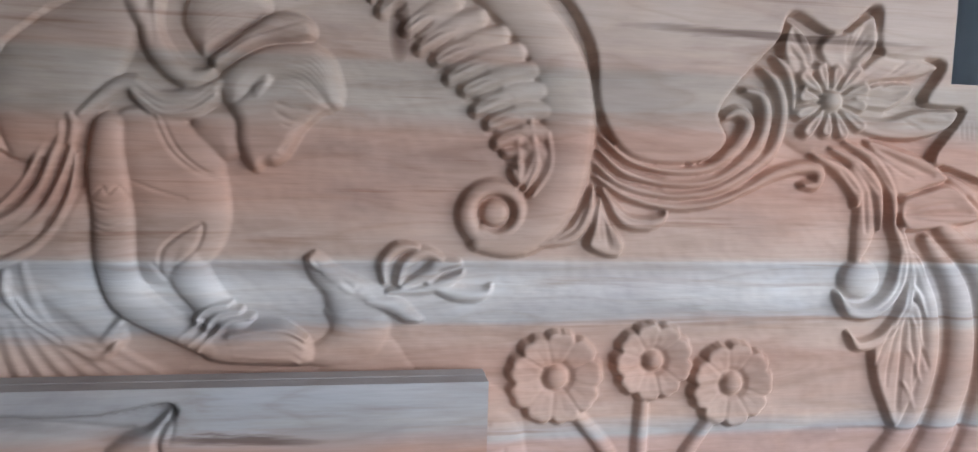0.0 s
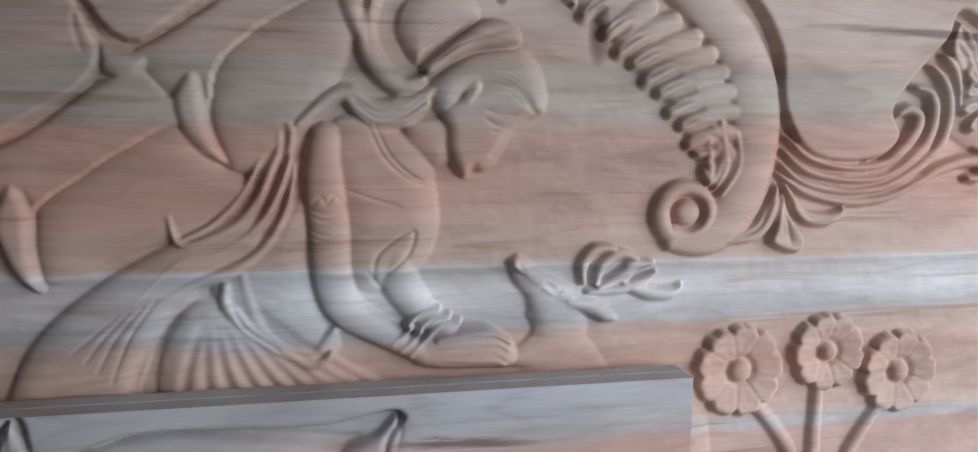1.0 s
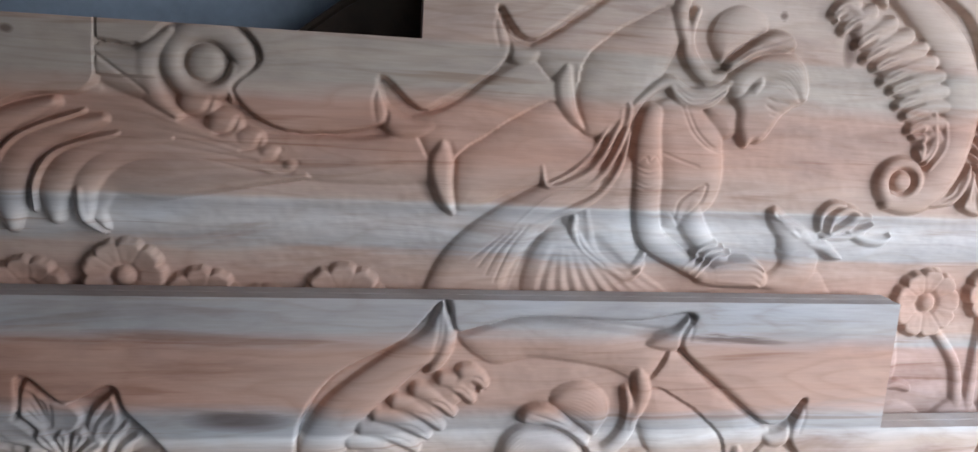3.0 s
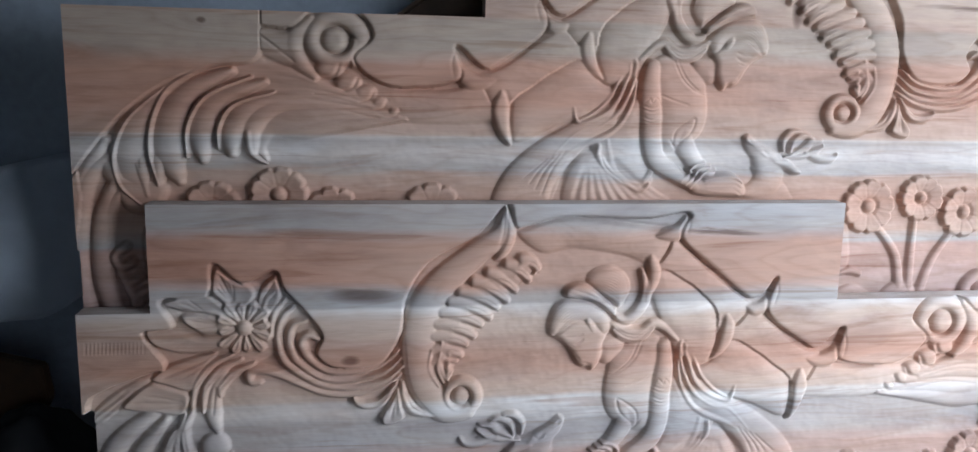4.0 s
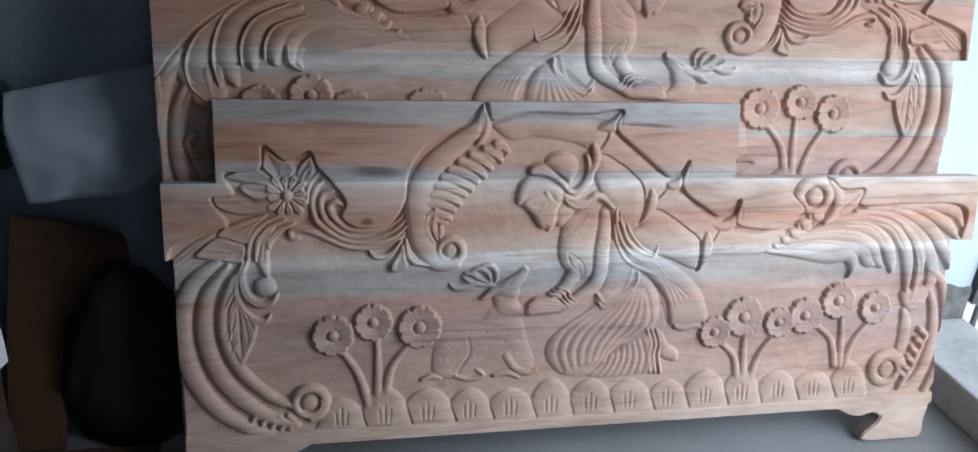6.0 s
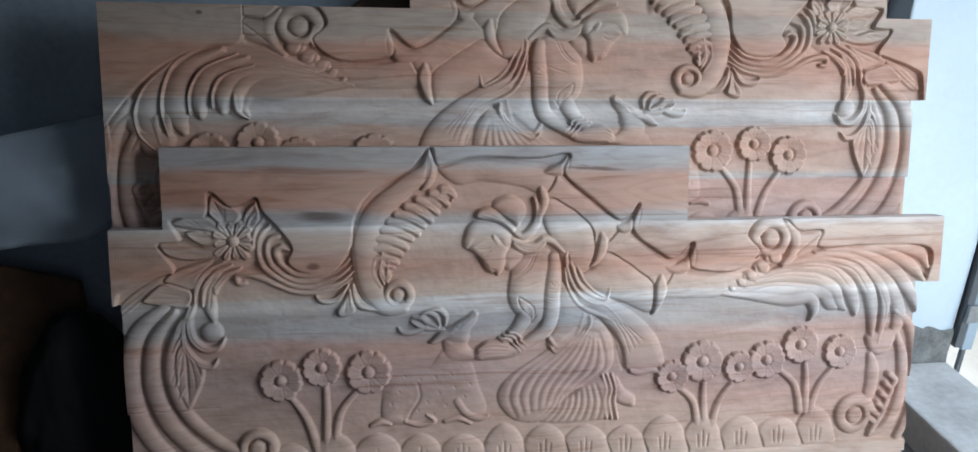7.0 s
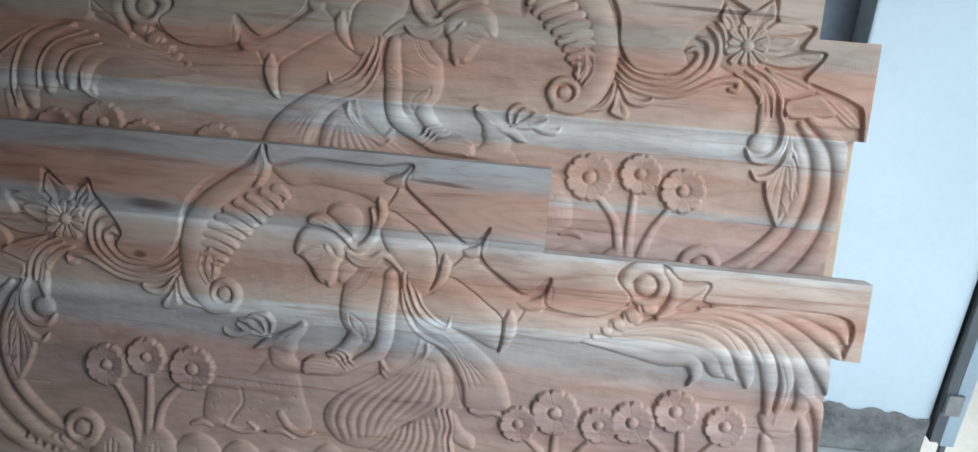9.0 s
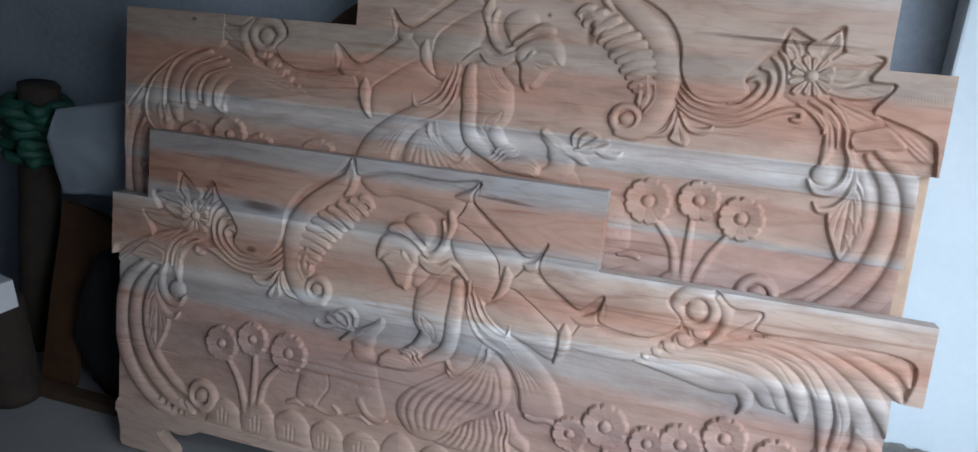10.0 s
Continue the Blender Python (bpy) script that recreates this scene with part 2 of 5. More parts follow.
def uneven_sheet(x0, x1, y, z0, z1, nx, nz, wave, seed):
    """A thin patch of render on a wall with a ragged upper edge."""
    bm = bmesh.new()
    grid = []
    for j in range(nz + 1):
        row = []
        for i in range(nx + 1):
            x, f = x0 + (x1 - x0) * i / nx, j / nz
            top = z1 - 0.075 * (x - x0) + 0.014 * noise.noise((x * 22, seed, 0)) + 0.006 * noise.noise((x * 70, seed, 3))
            z = z0 + (top - z0) * f
            edge = 0.0 if j == nz else 0.004
            row.append(bm.verts.new((x, y - edge - wave * (noise.noise((x * 40, z * 40, seed)) + 0.6 * noise.noise((x * 110, z * 110, seed))) * (j < nz), z)))
        grid.append(row)
    for j in range(nz):
        for i in range(nx):
            bm.faces.new((grid[j][i], grid[j][i + 1], grid[j + 1][i + 1], grid[j + 1][i]))
    bm.normal_update()
    return bm
structure("trim_cement", uneven_sheet(1.312, 1.644, 0.357, 0.0, 0.222, 40, 16, 0.004, 2.0), cement, "rough unpainted cement band at the wall's foot", "wall base", True)
structure("threshold", roughened(box(1.41, 1.646, -1.70, 0.351, 0.0, 0.10, 0.008), 6, 0.004, 9), ledge_cement, "raised dusty cement doorstep inside the doorway", "doorstep")

# ---- the carving: heights in millimetres over the board's face, on a fine grid in metres ----
STEP = 0.0015
GX0, GX1, GZ0, GZ1 = -0.405, 1.352, 0.048, 0.742
gx = np.arange(GX0, GX1, STEP)
gz = np.arange(GZ0, GZ1, STEP)
HEIGHT = np.zeros((len(gz), len(gx)))
LABEL = np.zeros(HEIGHT.shape, dtype=np.int32)
CUTS = []
PIECES = [("plank", 0)]

def piece(name, parent=0):
    PIECES.append((name, parent))
    return len(PIECES) - 1

def curve(points, closed=False, n=8):
    """A smooth line through the points."""
    p = np.array(points, float)
    k = len(p)
    out = []
    for i in range(k if closed else k - 1):
        if closed:
            a, b, c, d = p[(i - 1) % k], p[i], p[(i + 1) % k], p[(i + 2) % k]
        else:
            b, c = p[i], p[i + 1]
            a, d = p[max(i - 1, 0)], p[min(i + 2, k - 1)]
        t = np.linspace(0, 1, n, endpoint=False)[:, None]
        out.append(0.5 * (2 * b + (c - a) * t + (2 * a - 5 * b + 4 * c - d) * t ** 2 + (3 * b - a - 3 * c + d) * t ** 3))
    if not closed:
        out.append(p[-1:])
    return np.concatenate(out)

def window(line, pad):
    x0, z0 = line[:, :2].min(0) - pad
    x1, z1 = line[:, :2].max(0) + pad
    i0, i1 = np.searchsorted(gx, [x0, x1])
    j0, j1 = np.searchsorted(gz, [z0, z1])
    X, Z = np.meshgrid(gx[i0:i1], gz[j0:j1])
    return slice(j0, j1), slice(i0, i1), X, Z

def nearest(X, Z, line, extra=None):
    """Distance of each grid point to a line, and the extra value at the nearest place of it."""
    best = np.full(X.shape, 1e9)
    val = np.zeros(X.shape)
    for k in range(len(line) - 1):
        a, b = line[k], line[k + 1]
        d = b[:2] - a[:2]
        t = np.clip(((X - a[0]) * d[0] + (Z - a[1]) * d[1]) / (d @ d + 1e-12), 0, 1)
        q = np.hypot(X - a[0] - t * d[0], Z - a[1] - t * d[1])
        m = q < best
        best[m] = q[m]
        if extra is not None:
            val[m] = (extra[k] + t * (extra[k + 1] - extra[k]))[m]
    return best, val

def put(js, si, new_h, inside, label):
    h, l = HEIGHT[js, si], LABEL[js, si]
    m = inside & (new_h > h)
    h[m] = new_h[m]
    l[m] = label

def rib(label, base, top, points, widths, shape=0.5):
    """A rounded moulding along a line, with its widths spread over the line."""
    line = curve(points)
    w = np.interp(np.linspace(0, 1, len(line)), np.linspace(0, 1, len(widths)), widths)
    js, si, X, Z = window(line, max(widths))
    d, wd = nearest(X, Z, line, w)
    q = np.clip(2 * d / np.maximum(wd, 1e-4), 0, 1)
    put(js, si, base + (top - base) * (1 - q * q) ** shape, q < 1, label)

def inside_of(X, Z, line):
    c = np.zeros(X.shape, bool)
    n = len(line)
    for i in range(n):
        (x0, z0), (x1, z1) = line[i], line[(i + 1) % n]
        if z0 == z1:
            continue
        c ^= ((z0 > Z) != (z1 > Z)) & (X < (x1 - x0) * (Z - z0) / (z1 - z0) + x0)
    return c

def dome(label, base, top, points, round_to, tilt=(0.0, 0.0), cut=False):
    """A closed outline that swells from base to top over the distance round_to; tilt in millimetres a metre."""
    line = curve(points, closed=True, n=6)
    js, si, X, Z = window(line, 0.004)
    c = inside_of(X, Z, line)
    d, _ = nearest(X, Z, np.vstack([line, line[:1]]))
    q = 1 - np.clip(d / round_to, 0, 1)
    mid = line.mean(0)
    lift = tilt[0] * (X - mid[0]) + tilt[1] * (Z - mid[1])
    new_h = base + (top - base + lift) * (1 - q * q) ** 0.5
    if cut:
        h, l = HEIGHT[js, si], LABEL[js, si]
        h[c] = new_h[c]
        if label:
            l[c] = label
    else:
        put(js, si, new_h, c, label)

def leaf(label, outline, root, tip, top=-0.8, dish=3.4, veins=2, base=-14):
    """A dished leaf with a crisp raised rim, a midrib cut from root to tip and finer veins beside it."""
    line = curve(outline, closed=True, n=6)
    js, si, X, Z = window(line, 0.004)
    c = inside_of(X, Z, line)
    d, _ = nearest(X, Z, np.vstack([line, line[:1]]))
    q = 1 - np.clip(d / 0.0045, 0, 1)
    h = base + (top - base) * (1 - q * q) ** 0.5 - dish * (1 - np.exp(-(d / 0.010) ** 2))
    put(js, si, h, c, label)
    r, t = np.array(root, float), np.array(tip, float)
    side = np.array((-(t - r)[1], (t - r)[0]))
    groove([r, r + (t - r) * 0.5, r + (t - r) * 0.9], 0.006, 3.0)
    for k in range(1, veins + 1):
        for way in (-1, 1):
            off = side * way * 0.12 * k
            groove([r + off * 0.3, r + (t - r) * 0.45 + off, r + (t - r) * (0.85 - 0.16 * k) + off * 1.1], 0.0042, 1.7)

def groove(points, width, depth):
    """A chisel cut that runs out at both ends; made when the forms stand."""
    CUTS.append((points, width, depth))

def cut_groove(points, width, depth):
    line = curve(points)
    run = np.sin(np.linspace(0.12, 0.88, len(line)) * math.pi) ** 0.6
    js, si, X, Z = window(line, width)
    d, r = nearest(X, Z, line, run)
    HEIGHT[js, si] -= depth * r * np.exp(-(2.2 * d / width) ** 2)

def between(a, b, n, f0=0.0, f1=1.0):
    """n lines between two lines of as many points."""
    a, b = np.array(a, float), np.array(b, float)
    return [(a + (b - a) * f).tolist() for f in np.linspace(f0, f1, n)]

def ring(cx, cz, r, step=0.8):
    return [(cx + r * math.cos(a), cz + r * math.sin(a)) for a in np.arange(0, 6.2, step)]

def volute(label, base, top, cx, cz, r, turns, start, width, way=1):
    """A coiled scroll round a domed eye."""
    n = int(14 * turns)
    pts, ws = [], []
    for i in range(n + 1):
        f = i / n
        a = start + way * f * turns * 2 * math.pi
        rr = r * (0.80 - 0.16 * f)
        pts.append((cx + rr * math.cos(a), cz + rr * math.sin(a)))
        ws.append(width * (1 - 0.45 * f))
    rib(label, base, top, pts, ws)
    dome(label, base, top - 0.5, ring(cx, cz, r * 0.46), r * 0.34)
    groove(ring(cx, cz, r * 0.47, 0.5) + ring(cx, cz, r * 0.47, 0.5)[:1], 0.006, 4.5)

def flower(cx, cz, r, turn, petals=9):
    """A dished blossom: a scalloped rim that falls to a ball in the middle."""
    heart = piece("flower")
    ids = [piece("petal", heart) for k in range(petals)]
    js, si, X, Z = window(np.array([(cx - r, cz - r), (cx + r, cz + r)]), 0.006)
    rho, ang = np.hypot(X - cx, Z - cz), np.arctan2(Z - cz, X - cx) - turn
    sector = (ang / (2 * math.pi) * petals) % petals
    k = sector.astype(int) % petals
    off = np.abs(sector - np.floor(sector) - 0.5) * 2
    rim = r * (1.05 - 0.14 * off ** 4 - 0.025 * np.exp(-(off / 0.16) ** 2))
    lift = np.array([random.uniform(-1.0, 0.8) for _ in range(petals)])[k]
    q = np.clip(rho / rim, 0, 1)
    h = -8.5 + (8.0 + lift) * q ** 1.3 - 2.0 * np.exp(-((1 - off) * q / 0.07) ** 2) - 0.7 * np.exp(-(off * q / 0.07) ** 2) * (q > 0.45) * (q < 0.75)
    h -= 6.0 * np.clip((q - 0.86) / 0.14, 0, 1) ** 2
    m = (rho < rim) & (h > HEIGHT[js, si])
    HEIGHT[js, si][m] = h[m]
    LABEL[js, si][m] = np.array(ids)[k][m]
    groove(ring(cx, cz, r * 0.30, 0.5) + ring(cx, cz, r * 0.30, 0.5)[:1], 0.008, 3.0)
    dome(heart, -10, 0.5, ring(cx, cz, r * 0.29), r * 0.29)

# the sunk field inside the carved outline
TOP_LINE = [(-0.294, 0.495), (-0.27, 0.506), (-0.299, 0.555), (-0.257, 0.562), (-0.273, 0.603), (-0.21, 0.608), (-0.2, 0.654), (-0.161, 0.625), (-0.117, 0.643), (-0.104, 0.616), (-0.075, 0.583), (-0.051, 0.546), (-0.059, 0.517), (-0.031, 0.495), (0.032, 0.499), (0.064, 0.543), (0.073, 0.602), (0.108, 0.654), (0.178, 0.694), (0.221, 0.738), (0.238, 0.701), (0.31, 0.718), (0.436, 0.716), (0.502, 0.724)]
TOP_LINE += [(0.494, 0.68), (0.607, 0.589), (0.651, 0.622), (0.64, 0.566), (0.718, 0.502), (0.771, 0.538), (0.769, 0.485), (0.867, 0.474), (0.92, 0.513), (0.893, 0.551), (0.919, 0.586), (0.971, 0.588), (1.008, 0.559), (1.061, 0.558), (1.058, 0.521), (1.18, 0.525), (1.316, 0.515), (1.315, 0.444)]
dome(0, -14, -13.999, TOP_LINE + [(1.31, 0.42), (1.300, 0.30), (1.300, 0.08), (0.9, 0.072), (0.2, 0.072), (-0.34, 0.072), (-0.375, 0.15), (-0.385, 0.30), (-0.38, 0.44), (-0.36, 0.47)], 0.0022, cut=True)
# bed rail along the foot
foot_rail = piece('bottom_rail')
# mounds with grass cuts
for k in range(13, -1, -1):
    cx = -0.066 + 0.0877 * k
    m = piece('mound')
    r = 0.050 + 0.004 * ((k * 7) % 5 - 2) / 2
    h = 0.079 + 0.006 * ((k * 3) % 4 - 1.5)
    dome(m, -13, -3.5, [(cx - r, 0.060), (cx - r * 0.95, 0.072 + h * 0.42), (cx - r * 0.60, 0.072 + h * 0.82), (cx, 0.072 + h), (cx + r * 0.60, 0.072 + h * 0.82), (cx + r * 0.95, 0.072 + h * 0.42), (cx + r, 0.060)], 0.034, (18.0, 0.0), cut=True)
    for s in (-1, 0, 1):
        groove([(cx + s * 0.010, 0.086), (cx + s * 0.012, 0.122 - 0.009 * abs(s))], 0.0045, 3.2)
dome(foot_rail, -14, -1, [(-0.41, 0.03), (-0.41, 0.074), (0.3, 0.075), (0.9, 0.074), (1.36, 0.074), (1.36, 0.03)], 0.006, cut=True)
# the long border scroll at the rosette's side
s = piece('scroll')
rib(s, -14, -2.5, [(-0.291, 0.435), (-0.346, 0.383), (-0.364, 0.302), (-0.35, 0.205), (-0.294, 0.12), (-0.2, 0.067), (-0.119, 0.056)], [0.0174, 0.0327, 0.0371, 0.0371, 0.0327, 0.0283, 0.0174])
s = piece('scroll')
rib(s, -14, -2.5, [(-0.274, 0.423), (-0.316, 0.363), (-0.323, 0.275), (-0.291, 0.188), (-0.221, 0.117), (-0.153, 0.09)], [0.0131, 0.0283, 0.0349, 0.0349, 0.0305, 0.0153])
s = piece('scroll')
rib(s, -14, -2.5, [(-0.252, 0.415), (-0.283, 0.356), (-0.287, 0.285), (-0.26, 0.212), (-0.198, 0.149), (-0.141, 0.125)], [0.0088, 0.022, 0.0264, 0.0264, 0.0242, 0.011])
s = piece('volute')
volute(s, -14, -1, -0.129, 0.137, 0.040, 1.25, -1.4, 0.026, 1)
s = piece('bead')
rib(s, -12, -3, [(-0.244, 0.131), (-0.233, 0.119), (-0.241, 0.105)], [0.012])
s = piece('bead')
rib(s, -12, -3, [(-0.225, 0.123), (-0.214, 0.111), (-0.222, 0.097)], [0.012])
s = piece('bead')
rib(s, -12, -3, [(-0.207, 0.115), (-0.196, 0.103), (-0.204, 0.089)], [0.012])
s = piece('bead')
rib(s, -12, -3, [(-0.189, 0.11), (-0.178, 0.098), (-0.186, 0.084)], [0.012])
s = piece('bead')
rib(s, -12, -3, [(-0.171, 0.111), (-0.16, 0.099), (-0.168, 0.085)], [0.012])
# acanthus leaves under the rosette
for pts, w, top in (
        ([(-0.148, 0.506), (-0.176, 0.492), (-0.195, 0.471), (-0.196, 0.456)], [0.006, 0.014, 0.015, 0.004], -2.5),
        ([(-0.165, 0.513), (-0.193, 0.499), (-0.216, 0.472), (-0.222, 0.432)], [0.006, 0.013, 0.014, 0.004], -1.5),
        ([(-0.178, 0.520), (-0.208, 0.504), (-0.231, 0.472), (-0.236, 0.433)], [0.006, 0.012, 0.013, 0.006], -1.0),
        ([(-0.186, 0.500), (-0.203, 0.470), (-0.208, 0.430), (-0.202, 0.402)], [0.006, 0.016, 0.024, 0.010], -4.5),
        ([(-0.236, 0.437), (-0.249, 0.406), (-0.245, 0.371), (-0.224, 0.348), (-0.198, 0.348), (-0.184, 0.366)], [0.008, 0.014, 0.017, 0.018, 0.015, 0.005], -0.8),
        ([(-0.246, 0.433), (-0.260, 0.388), (-0.257, 0.348), (-0.237, 0.320), (-0.211, 0.311), (-0.199, 0.324)], [0.006, 0.011, 0.014, 0.015, 0.013, 0.004], -2.0)):
    s = piece('acanthus_leaf')
    rib(s, -14, top, pts, w, 0.42)
    groove(pts[1:-1], 0.0045, 2.2)
s = piece('acanthus_leaf')
leaf(s, [(-0.224, 0.314), (-0.238, 0.330), (-0.262, 0.358), (-0.276, 0.343), (-0.279, 0.302), (-0.275, 0.268), (-0.257, 0.226), (-0.240, 0.252), (-0.228, 0.281)], (-0.258, 0.345), (-0.256, 0.235), -2.5, 2.5, 2)
for k in range(5):
    f = k / 4
    s = piece('leaf_lobe')
    o = np.array((-0.262 - 0.010 * f + 0.012 * f * f, 0.408 - 0.135 * f))
    rib(s, -13, -2.0, [o, o + (-0.008, -0.013), o + (-0.016, -0.034)], [0.004, 0.0095, 0.003], 0.45)
s = piece('leaf_curl')
dome(s, -10, 0.3, [(-0.207 + 0.021 * math.cos(a), 0.380 + 0.020 * math.sin(a)) for a in np.arange(0, 6.2, 0.8)], 0.018)
# broad leaves beside the rosette
s = piece('broad_leaf')
leaf(s, [(-0.332, 0.444), (-0.316, 0.465), (-0.293, 0.480), (-0.268, 0.474), (-0.240, 0.461), (-0.250, 0.432), (-0.292, 0.436)], (-0.248, 0.448), (-0.322, 0.452), -0.8, 3.0, 1)
s = piece('broad_leaf')
leaf(s, [(-0.292, 0.486), (-0.268, 0.505), (-0.232, 0.517), (-0.197, 0.524), (-0.223, 0.494), (-0.238, 0.467), (-0.268, 0.475)], (-0.206, 0.516), (-0.280, 0.486), -2.5, 2.4, 1)
s = piece('broad_leaf')
dome(s, -14, -7, [(-0.38, 0.428), (-0.348, 0.463), (-0.294, 0.493), (-0.294, 0.481), (-0.327, 0.451), (-0.36, 0.423)], 0.012)
groove([(-0.375, 0.43), (-0.326, 0.468)], 0.0069, 3)
groove([(-0.368, 0.425), (-0.316, 0.467)], 0.0069, 3)
# rosette: broad outer leaves round a blossom of narrow dished petals
rosette = piece('rosette')
dome(rosette, -14, -7, ring(-0.161, 0.565, 0.062), 0.03)
HEART = (-0.160, 0.560)
for outline, tip in (
        ([(-0.295, 0.557), (-0.277, 0.556), (-0.250, 0.554), (-0.222, 0.545), (-0.188, 0.546), (-0.186, 0.534), (-0.210, 0.525), (-0.247, 0.524), (-0.277, 0.532), (-0.291, 0.543)], (-0.288, 0.549)),
        ([(-0.247, 0.577), (-0.234, 0.561), (-0.217, 0.553), (-0.188, 0.556), (-0.182, 0.568), (-0.206, 0.579), (-0.231, 0.582)], (-0.238, 0.572)),
        ([(-0.270, 0.598), (-0.246, 0.607), (-0.217, 0.610), (-0.200, 0.604), (-0.180, 0.583), (-0.180, 0.572), (-0.203, 0.580), (-0.234, 0.584), (-0.254, 0.589)], (-0.264, 0.597)),
        ([(-0.197, 0.647), (-0.203, 0.634), (-0.204, 0.614), (-0.193, 0.601), (-0.175, 0.584), (-0.160, 0.586), (-0.143, 0.608), (-0.153, 0.624), (-0.172, 0.629), (-0.185, 0.640)], (-0.192, 0.640)),
        ([(-0.115, 0.635), (-0.128, 0.626), (-0.138, 0.612), (-0.142, 0.592), (-0.136, 0.578), (-0.121, 0.582), (-0.109, 0.600), (-0.107, 0.614), (-0.110, 0.627)], (-0.116, 0.628))):
    s = piece('leaf', rosette)
    leaf(s, outline, (np.array(HEART) + np.array(tip)) / 2, tip, -0.6, 3.6, 2)
for k in range(12):
    a = k * 2 * math.pi / 12 + 0.12
    p = piece('petal', rosette)
    u, v = np.array((math.cos(a), math.sin(a))), np.array((-math.sin(a), math.cos(a)))
    o, far = np.array(HEART), 0.041 + 0.004 * ((k * 5) % 3 - 1)
    leaf(p, [o + u * 0.010, o + u * 0.022 - v * 0.0050, o + u * (far - 0.005) - v * 0.0068, o + u * far, o + u * (far - 0.005) + v * 0.0068, o + u * 0.022 + v * 0.0050], o + u * 0.012, o + u * (far - 0.006), 2.8, 2.6, 0, -7)
dome(rosette, -8, 4.6, ring(*HEART, 0.0125), 0.0125)
# garland from the rosette to the crook
for pts, w, top in (
        ([(0.060, 0.518), (0.032, 0.497), (-0.005, 0.488), (-0.042, 0.491), (-0.064, 0.506), (-0.077, 0.523), (-0.080, 0.538), (-0.069, 0.546), (-0.056, 0.540)], [0.004, 0.009, 0.0105, 0.0115, 0.014, 0.016, 0.015, 0.013, 0.008], -0.5),
        ([(0.063, 0.506), (0.035, 0.484), (-0.010, 0.476), (-0.051, 0.481), (-0.083, 0.504), (-0.095, 0.525), (-0.097, 0.548), (-0.090, 0.563), (-0.075, 0.567)], [0.004, 0.010, 0.012, 0.013, 0.0145, 0.015, 0.014, 0.0125, 0.007], -1.0),
        ([(0.066, 0.494), (0.039, 0.473), (-0.007, 0.464), (-0.048, 0.469), (-0.081, 0.487), (-0.105, 0.509), (-0.113, 0.535), (-0.112, 0.558), (-0.104, 0.577), (-0.091, 0.588)], [0.005, 0.010, 0.012, 0.013, 0.0135, 0.0135, 0.013, 0.013, 0.0115, 0.006], -1.5),
        ([(0.063, 0.480), (0.034, 0.462), (-0.008, 0.453), (-0.049, 0.457), (-0.082, 0.472), (-0.115, 0.488), (-0.140, 0.494), (-0.155, 0.490), (-0.153, 0.477), (-0.140, 0.476)], [0.004, 0.008, 0.010, 0.011, 0.012, 0.013, 0.0135, 0.013, 0.012, 0.008], -2.5),
        ([(-0.122, 0.545), (-0.121, 0.568), (-0.114, 0.588), (-0.103, 0.599)], [0.006, 0.0105, 0.0115, 0.006], -1.0),
        ([(-0.130, 0.560), (-0.133, 0.582), (-0.128, 0.602), (-0.117, 0.613)], [0.006, 0.010, 0.011, 0.006], -0.5)):
    s = piece('garland_strand')
    rib(s, -14, top, pts, w, 0.42)
for pts in ([(0.020, 0.484), (-0.006, 0.478), (-0.045, 0.482), (-0.072, 0.500)], [(0.010, 0.470), (-0.010, 0.467), (-0.048, 0.473), (-0.080, 0.492)], [(-0.082, 0.512), (-0.089, 0.530), (-0.088, 0.548)], [(-0.020, 0.4595), (-0.055, 0.463), (-0.090, 0.480)]):
    groove(pts, 0.004, 2.6)
# palmette
s = piece('palmette_leaf')
leaf(s, [(0.060, 0.462), (0.066, 0.432), (0.069, 0.412), (0.042, 0.402), (0.034, 0.415), (0.048, 0.438)], (0.057, 0.452), (0.048, 0.409), 0.0, 3.0, 1)
s = piece('palmette_leaf')
rib(s, -14, -1.5, [(0.066, 0.468), (0.070, 0.444), (0.084, 0.424), (0.113, 0.414)], [0.006, 0.016, 0.019, 0.004], 0.42)
groove([(0.071, 0.452), (0.081, 0.430), (0.098, 0.420)], 0.0045, 2.6)
s = piece('palmette_leaf')
rib(s, -14, -1.5, [(0.057, 0.468), (0.036, 0.440), (0.015, 0.435), (0.001, 0.439), (-0.006, 0.447)], [0.006, 0.014, 0.015, 0.012, 0.003], 0.42)
groove([(0.045, 0.450), (0.030, 0.438), (0.012, 0.436)], 0.0045, 2.6)
